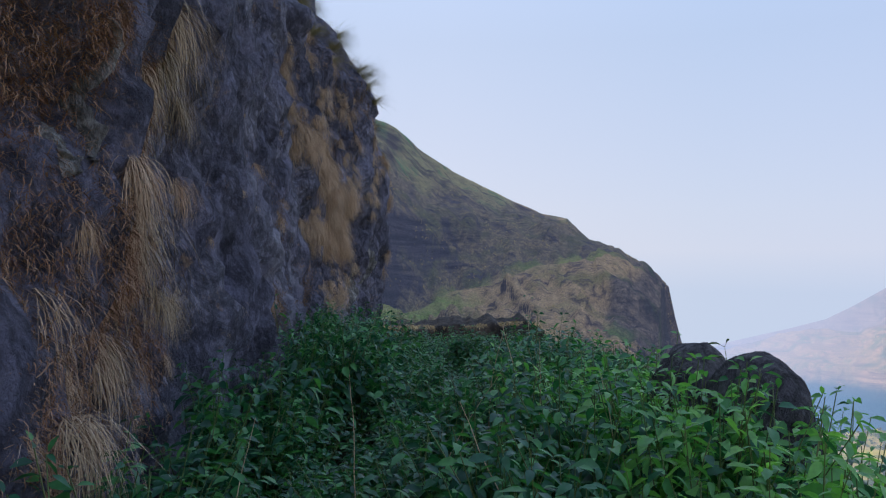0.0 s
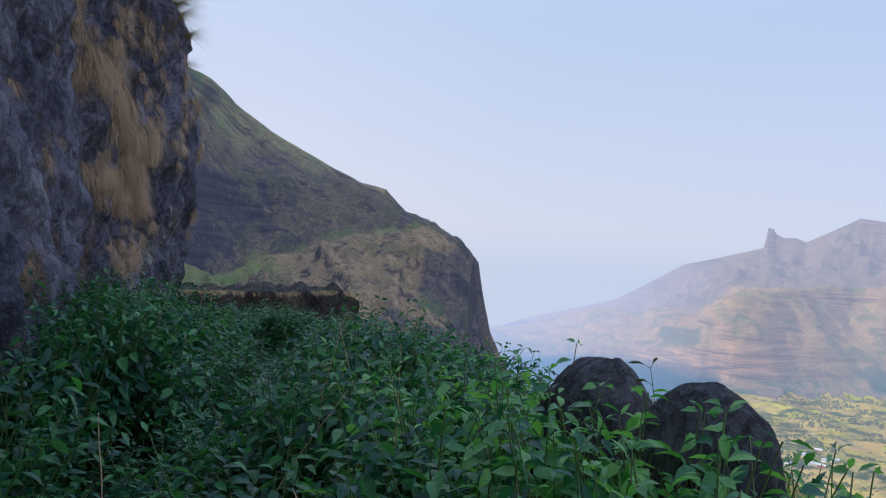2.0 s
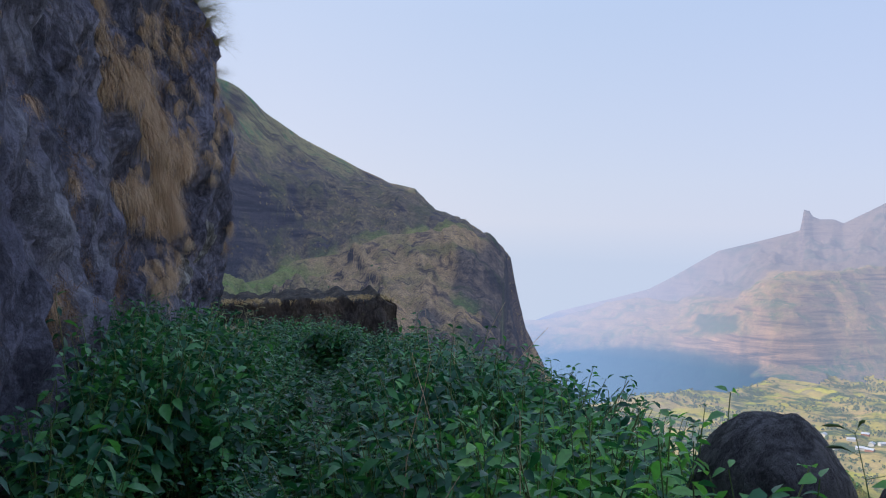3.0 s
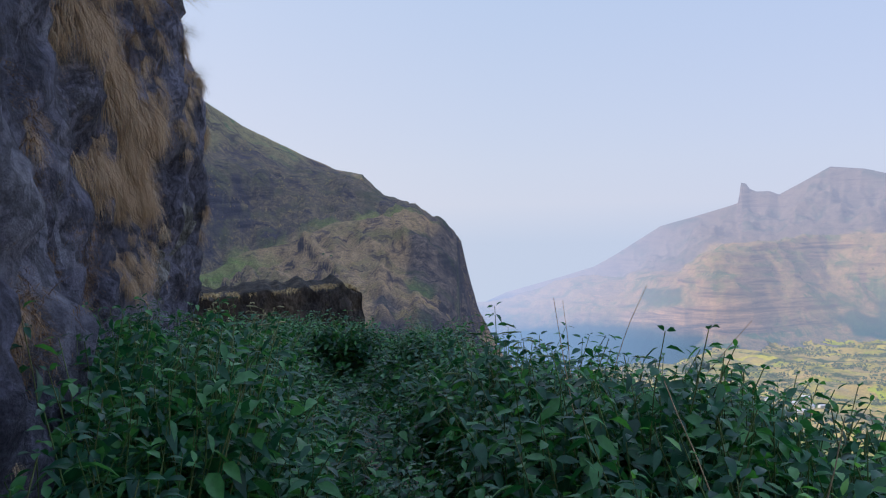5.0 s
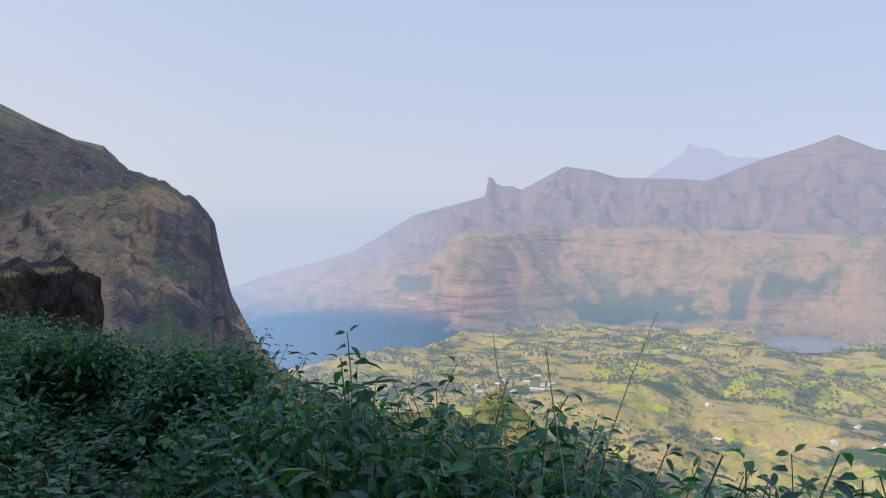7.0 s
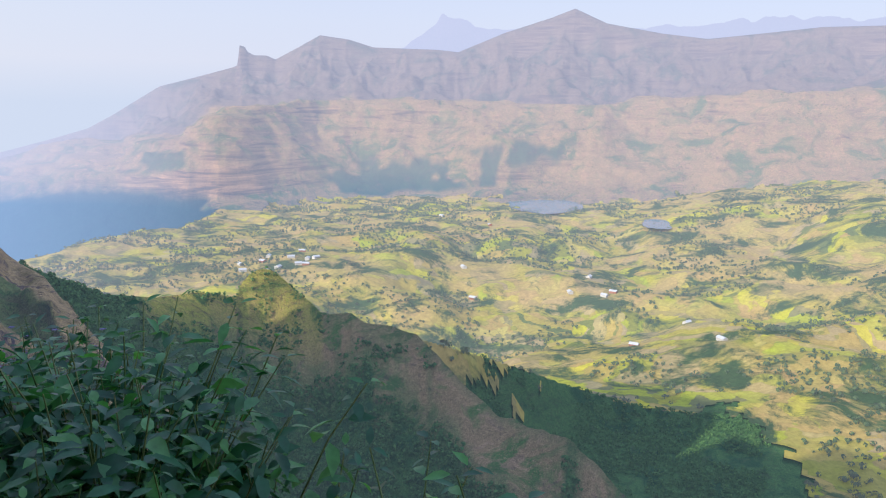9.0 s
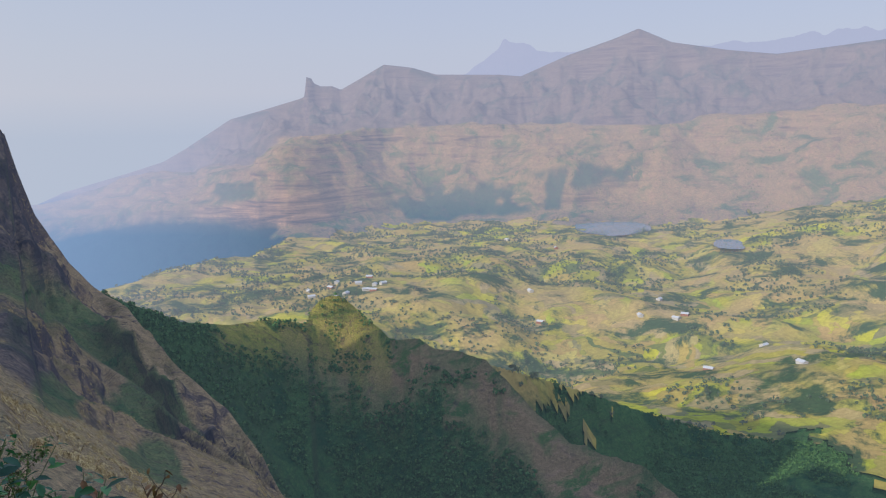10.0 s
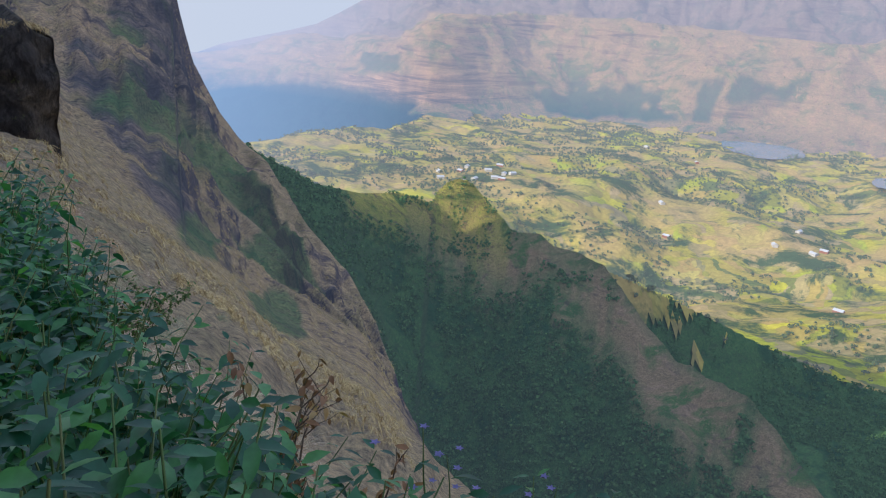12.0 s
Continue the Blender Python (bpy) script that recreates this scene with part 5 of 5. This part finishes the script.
def twig_bush(rng, leafy):
    """A sparse bush of branching twigs, half of its leaves gone; foot at the origin, about a metre high."""
    tv, tf, lv, lf = [], [], [], []

    def grow(p, d, ln, rad, level):
        pts = [p]
        for _ in range(4):
            d = d + np.array((rng.gauss(0, 0.2), rng.gauss(0, 0.2), rng.gauss(0.05, 0.12)))
            d = d / np.linalg.norm(d)
            pts.append(pts[-1] + d * ln / 4)
        v, f = tube(pts, np.linspace(rad, rad * 0.45, 5), 4)
        tf.extend(tuple(i + len(tv) for i in ff) for ff in f)
        tv.extend(v)
        if level:
            for q in (2, 3, 4):
                side = np.array((rng.gauss(0, 1), rng.gauss(0, 1), rng.uniform(0, 0.9)))
                grow(pts[q], d + side / np.linalg.norm(side) * 0.9, ln * rng.uniform(0.4, 0.65), rad * 0.6, level - 1)
        for q in range(1, 5):
            for _ in range(leafy):
                size = rng.uniform(0.03, 0.06)
                v, f = leaf_shape(size, size * 0.5, rng)
                m = np.array(Euler((rng.gauss(0, 0.6), rng.gauss(0.2, 0.6), rng.uniform(0, 6.28))).to_matrix())
                lf.extend(tuple(i + len(lv) for i in ff) for ff in f)
                lv.extend(v @ m.T + pts[q])

    for _ in range(5):
        a, out = rng.uniform(0, 6.28), rng.uniform(0.15, 0.6)
        grow(np.zeros(3), np.array((math.cos(a) * out, math.sin(a) * out, 1.0)), rng.uniform(0.45, 0.7), 0.008, 2)
    ob = mesh_object("twig_bush", tv, tf, TWIG)
    mesh_object("leaves", lv, lf, RUSSET if leafy < 2 else OLIVE, ob)
    return tagged(ob, "half-bare brown twiggy bush on the dry slope" if leafy < 2 else "sparse olive-green bush with small leaves on the slope", "bush", "bushes past the shrubs")


bush_rng = random.Random(44)
BUSHES = [twig_bush(bush_rng, 1), twig_bush(bush_rng, 3), twig_bush(bush_rng, 1), twig_bush(bush_rng, 4)]
for k in range(46):
    y = bush_rng.uniform(14.6, 19.5)
    x = bush_rng.gauss(-0.25 + 0.12 * (y - 14.6), 0.55)
    size = bush_rng.uniform(0.4, 0.75)
    m = pose(x, y, shelf_z(x, y) - 0.02, 0, 0, bush_rng.uniform(0, 360)) @ Matrix.Diagonal((size * 1.2, size * 1.2, size, 1))
    ob = BUSHES[k] if k < 4 else copy_thing(BUSHES[k % 4], Matrix())
    ob.matrix_world = m
# dry grass on the lip of the slope past the shrubs
LIP = [mesh_object("grass_tuft", *blades(RNG, 170, 1.0, 3.0, 0.9, 0.007, 0.14, 1.0), DRY if k < 2 else DRYGREEN) for k in range(3)]
for ob in LIP:
    tagged(ob, "pale dry grass clump arching on the slope's lip", "grass tuft", "grass clumps on the slope")
lip_at = [(-0.85, 11.3, 1.0), (-0.8, 11.8, 1.05), (-0.95, 10.9, 0.95), (-1.05, 11.6, 1.0), (1.34, 13.05, 0.75), (1.75, 13.6, 0.3), (1.9, 14.5, 0.35), (2.1, 15.4, 0.4), (1.5, 16.2, 0.4), (1.1, 16.9, 0.45), (1.8, 16.6, 0.45), (2.3, 16.4, 0.4), (0.6, 17.4, 0.5), (-0.2, 17.6, 0.5), (1.4, 17.8, 0.5)]
lip_rng = random.Random(5)
for k in range(120):
    y = lip_rng.uniform(16.5, 34)
    lip_at.append((lip_rng.gauss(0.4 + (y - 16) * 0.2, 1.3 + (y - 16) * 0.08), y, lip_rng.uniform(0.35, 0.7)))
for k, (x, y, size) in enumerate(lip_at):
    proto = LIP[k % 3]
    ob = proto if k < 3 else copy_thing(proto, Matrix())
    ob.matrix_world = pose(x, y, shelf_z(x, y) - 0.02, 0, 0, lip_rng.uniform(0, 360)) @ Matrix.Diagonal((size, size, size, 1))


cap_rng = random.Random(31)
cap_v, cap_f, cap_n = [], [], 0
for k in range(420):
    q = cap_rng.uniform(0.02, 1)
    x = -4.2 + 9.6 * q
    top = float(np.interp(q, [0, 0.6, 0.93, 1], [-0.75, -0.55, -0.3, -0.5]))
    v, f = blades(cap_rng, 9, cap_rng.uniform(0.15, 0.4), 3.0, 1.2, 0.014, 0.1, 0.9, 3)
    cap_v.append(v + np.array((x, 45.1 + cap_rng.uniform(0, 2.5), top + 0.05)))
    cap_f.append(f + cap_n)
    cap_n += len(v)
cap = mesh_object("grass_cap", np.concatenate(cap_v), np.concatenate(cap_f), FLANKGRASS, rock_wall)
tagged(cap, "yellowing grass fringe along the ledge top", kind="stuff")


# ---- scrub and trees too many to count ----
def clump(rng, size, leaves, lump=0.35):
    """A lumpy crown of leaf-sized facets round a short trunk."""
    vs, fs = [], []
    for _ in range(leaves):
        d = np.array((rng.gauss(0, 1), rng.gauss(0, 1), rng.gauss(0.25, 0.8)))
        d /= np.linalg.norm(d)
        c = d * size * rng.uniform(0.55, 1.0) * np.array((0.5, 0.5, 0.42)) + np.array((0, 0, size * 0.5))
        s = size * rng.uniform(0.16, 0.3)
        a = np.cross(d, (rng.gauss(0, 1), rng.gauss(0, 1), rng.gauss(0, 1)))
        a /= np.linalg.norm(a)
        b = np.cross(d, a)
        i = len(vs)
        vs += [c - a * s, c - b * s * 0.8 + d * s * 0.2, c + a * s, c + b * s * 0.8 + d * s * 0.2]
        fs.append((i, i + 1, i + 2, i + 3))
    i = len(vs)
    t = size * 0.05
    for px, py in ((-t, -t), (t, -t), (t, t), (-t, t)):
        vs += [np.array((px, py, -size * 0.1)), np.array((px * 0.6, py * 0.6, size * 0.4))]
    for k in range(4):
        q = (k + 1) % 4
        fs.append((i + 2 * k, i + 2 * q, i + 2 * q + 1, i + 2 * k + 1))
    return np.array(vs), np.array(fs)


def scatter(name, az, r, size, mat, leaves, seed, label, category, sink=0.05, grass=False, width=0.05):
    rng = random.Random(seed)
    protos = [blades(rng, leaves, 0.8, 3.0, 1.1, width, 0.25, 0.8, 2) if grass else clump(rng, 1.0, leaves) for _ in range(8)]
    x, y, z, zone = terrain(az, r)
    vs, fs, base = [], [], 0
    for k in range(len(az)):
        v, f = protos[k % 8]
        a = rng.uniform(0, 6.28)
        c, s = math.cos(a), math.sin(a)
        w = v * size[k] * np.array((1, 1, rng.uniform(0.8, 1.2)))
        w = np.stack([w[:, 0] * c - w[:, 1] * s + x[k], w[:, 0] * s + w[:, 1] * c + y[k], w[:, 2] + z[k] - sink * size[k]], -1)
        vs.append(w)
        fs.append(f + base)
        base += len(v)
    ob = mesh_object(name, np.concatenate(vs), np.concatenate(fs), mat)
    return tagged(ob, label, category, kind="stuff")


def thin_out(az, r, zone_wanted, keep):
    """Keep spots of one zone where the wood noise is high."""
    x, y, z, zone = terrain(az, r)
    n = fbm(x / keep[0], y / keep[0], 9.9, 4)
    if zone_wanted == (2, 12):
        n = np.maximum(n, 0.55 - 4.5 * np.abs(fbm(x / 560 + 3, y / 560, 7.7, 4)) + 0.3 * n)
    ok = np.isin(zone, np.atleast_1d(zone_wanted)) & (n > keep[1])
    return az[ok], r[ok]


rs = np.random.RandomState(4)
a, r = thin_out(rs.uniform(20, 86, 26000), np.sqrt(rs.uniform(600 ** 2, 2750 ** 2, 26000)), (2, 12), (120, 0.12))
a, r = a[:10500], r[:10500]
scatter("valley_trees", a, r, rs.uniform(3.5, 8, len(a)), TREE, 13, 1, "scattered green trees and hedges among the valley fields", "trees")
a, r = thin_out(rs.uniform(33, 86, 9000), rs.uniform(2450, 3350, 9000), 3, (170, 0.1))
a, r = a[:900], r[:900]
scatter("plateau_trees", a, r, rs.uniform(3, 6, len(a)), PLATEAU_TREE, 12, 2, "sparse trees dotted over the plateau terraces", "trees")
a, r = thin_out(rs.uniform(18, 74, 60000), rs.uniform(180, 860, 60000), 11, (60, -0.6))
back_from = np.interp(a, SPUR_TOP[0], SPUR_TOP[2]) - r
ok = (back_from > np.where((a > 35) & (a < 41), 26, np.where((a > 26) & (a < 42), 14, 5))) | (back_from < -30) | (a > 42)
ok &= np.abs(back_from) > np.where(a > 42, 14, 0)
a, r = a[ok][:26000], r[ok][:26000]
scatter("spur_scrub", a, r, rs.uniform(1.6, 4.2, len(a)), SCRUB, 14, 3, "dark green scrub woods on the shaded spur", "scrub")
a, r = rs.uniform(30, 42, 900), rs.uniform(590, 646, 900)
bushy = fbm(a * 1.1, r / 25, 0.4, 3) > 0.05
scatter("knob_bushes", a[bushy], r[bushy], rs.uniform(1.2, 3.2, bushy.sum()), SCRUB, 16, 9, "green bushes dotted over the rocky knob and its shoulder", "bushes")
a, r = thin_out(rs.uniform(-6, 32, 9000), np.sqrt(rs.uniform(45 ** 2, 275 ** 2, 9000)), 0, (18, 0.25))
ok = a < 7
a, r = a[ok][:260], r[ok][:260]
scatter("flank_bushes", a, r, rs.uniform(0.3, 0.8, len(a)), SCRUB, 26, 4, "low green bushes on the grassy flank", "bushes")
a, r = thin_out(rs.uniform(-6, 32, 40000), rs.uniform(24, 270, 40000), (0, 9, 13, 16), (12, -0.2))
a, r = a[:16000], r[:16000]
scatter("flank_grass", a, r, rs.uniform(0.4, 0.95, len(a)), FLANKGRASS, 14, 6, "dry bunch grass mottling the steep flank", "grass", grass=True, width=0.022)
a, r = thin_out(rs.uniform(-4, 44, 9000), np.sqrt(rs.uniform(6.5 ** 2, 40 ** 2, 9000)), (0, 6), (4, -0.25))
x, y = r * np.sin(np.radians(a)), 10 + r * np.cos(np.radians(a))
ok = (y > 15.2) | (x > 2.0)
a, r = a[ok][:3000], r[ok][:3000]
scatter("slope_grass", a, r, rs.uniform(0.3, 0.62, len(a)), FLANKGRASS, 30, 8, "tan dry grass covering the slope past the shrubs", "grass", grass=True, width=0.016)


# ---- lakes and villages ----
def lake(name, az, r, half_az, half_r, z):
    t = np.linspace(0, 2 * np.pi, 72, endpoint=False)
    k = 1 + 0.22 * fbm(np.cos(t) * 1.6 + az, np.sin(t) * 1.6, 2, 3)
    aa, rr = np.radians(az + half_az * np.cos(t) * k), r + half_r * np.sin(t) * k
    v = np.stack([EYE[0] + rr * np.sin(aa), EYE[1] + rr * np.cos(aa), np.full(72, z)], -1)
    ob = mesh_object(name, v, [tuple(range(71, -1, -1))], WATER, smooth_shade=False)
    tagged(ob, "still grey-blue reservoir among the fields", "lake", kind="structure")


lake("water_reservoir", 57.6, 2600, 2.3, 210, -318.5)
lake("water_pond", 65.4, 2280, 1.1, 110, -318.5)


def house():
    body = new("house")
    w, d, h = 4.5, 7.0, 3.6
    v = [(-w, -d, -1.5), (w, -d, -1.5), (w, d, -1.5), (-w, d, -1.5), (-w, -d, h), (w, -d, h), (w, d, h), (-w, d, h), (0, -d, h + 2.2), (0, d, h + 2.2)]
    mesh_object("wall", v, [(0, 1, 5, 8, 4), (1, 2, 6, 5), (2, 3, 7, 9, 6), (3, 0, 4, 7), (3, 2, 1, 0)], LIMEWASH, body, False)
    rv = []
    for off in (0.0, 0.25):
        rv += [(-w - 0.8, -d - 0.6, h - 0.35 + off), (0, -d - 0.6, h + 2.25 + off), (w + 0.8, -d - 0.6, h - 0.35 + off),
               (-w - 0.8, d + 0.6, h - 0.35 + off), (0, d + 0.6, h + 2.25 + off), (w + 0.8, d + 0.6, h - 0.35 + off)]
    mesh_object("roof", rv, [(0, 1, 4, 3), (1, 2, 5, 4), (6, 9, 10, 7), (7, 10, 11, 8), (0, 3, 9, 6), (2, 8, 11, 5), (0, 6, 7, 1), (1, 7, 8, 2), (3, 4, 10, 9), (4, 5, 11, 10)], TIN, body, False)
    return tagged(body, "small whitewashed farmhouse with a pale pitched roof", "house", "farmhouses in the valley")


first_house = house()
clay_house = house()
clay_house.children[1].data.materials[0] = CLAY
tagged(clay_house, "small whitewashed farmhouse with a brown tiled roof", "house", "farmhouses in the valley")
h_rng = random.Random(12)
plots = [(40.0, 1600), (62.0, 1530), (59.5, 1540), (62.6, 1545), (79.9, 2450)]
plots += [(h_rng.gauss(37.8, 1.7), h_rng.gauss(1610, 60)) for _ in range(12)] + [(h_rng.uniform(48, 80), h_rng.uniform(1100, 2500)) for _ in range(9)]
for k, (az, r) in enumerate(plots):
    x, y, z, _ = [float(v[0]) for v in terrain(np.array([az]), np.array([float(r)]))]
    m = pose(x, y, z + 0.6, 0, 0, h_rng.uniform(0, 360))
    base_house = first_house if k % 3 else clay_house
    if k < 2:
        (clay_house if k == 0 else first_house).matrix_world = m
    else:
        copy_thing(base_house, m)
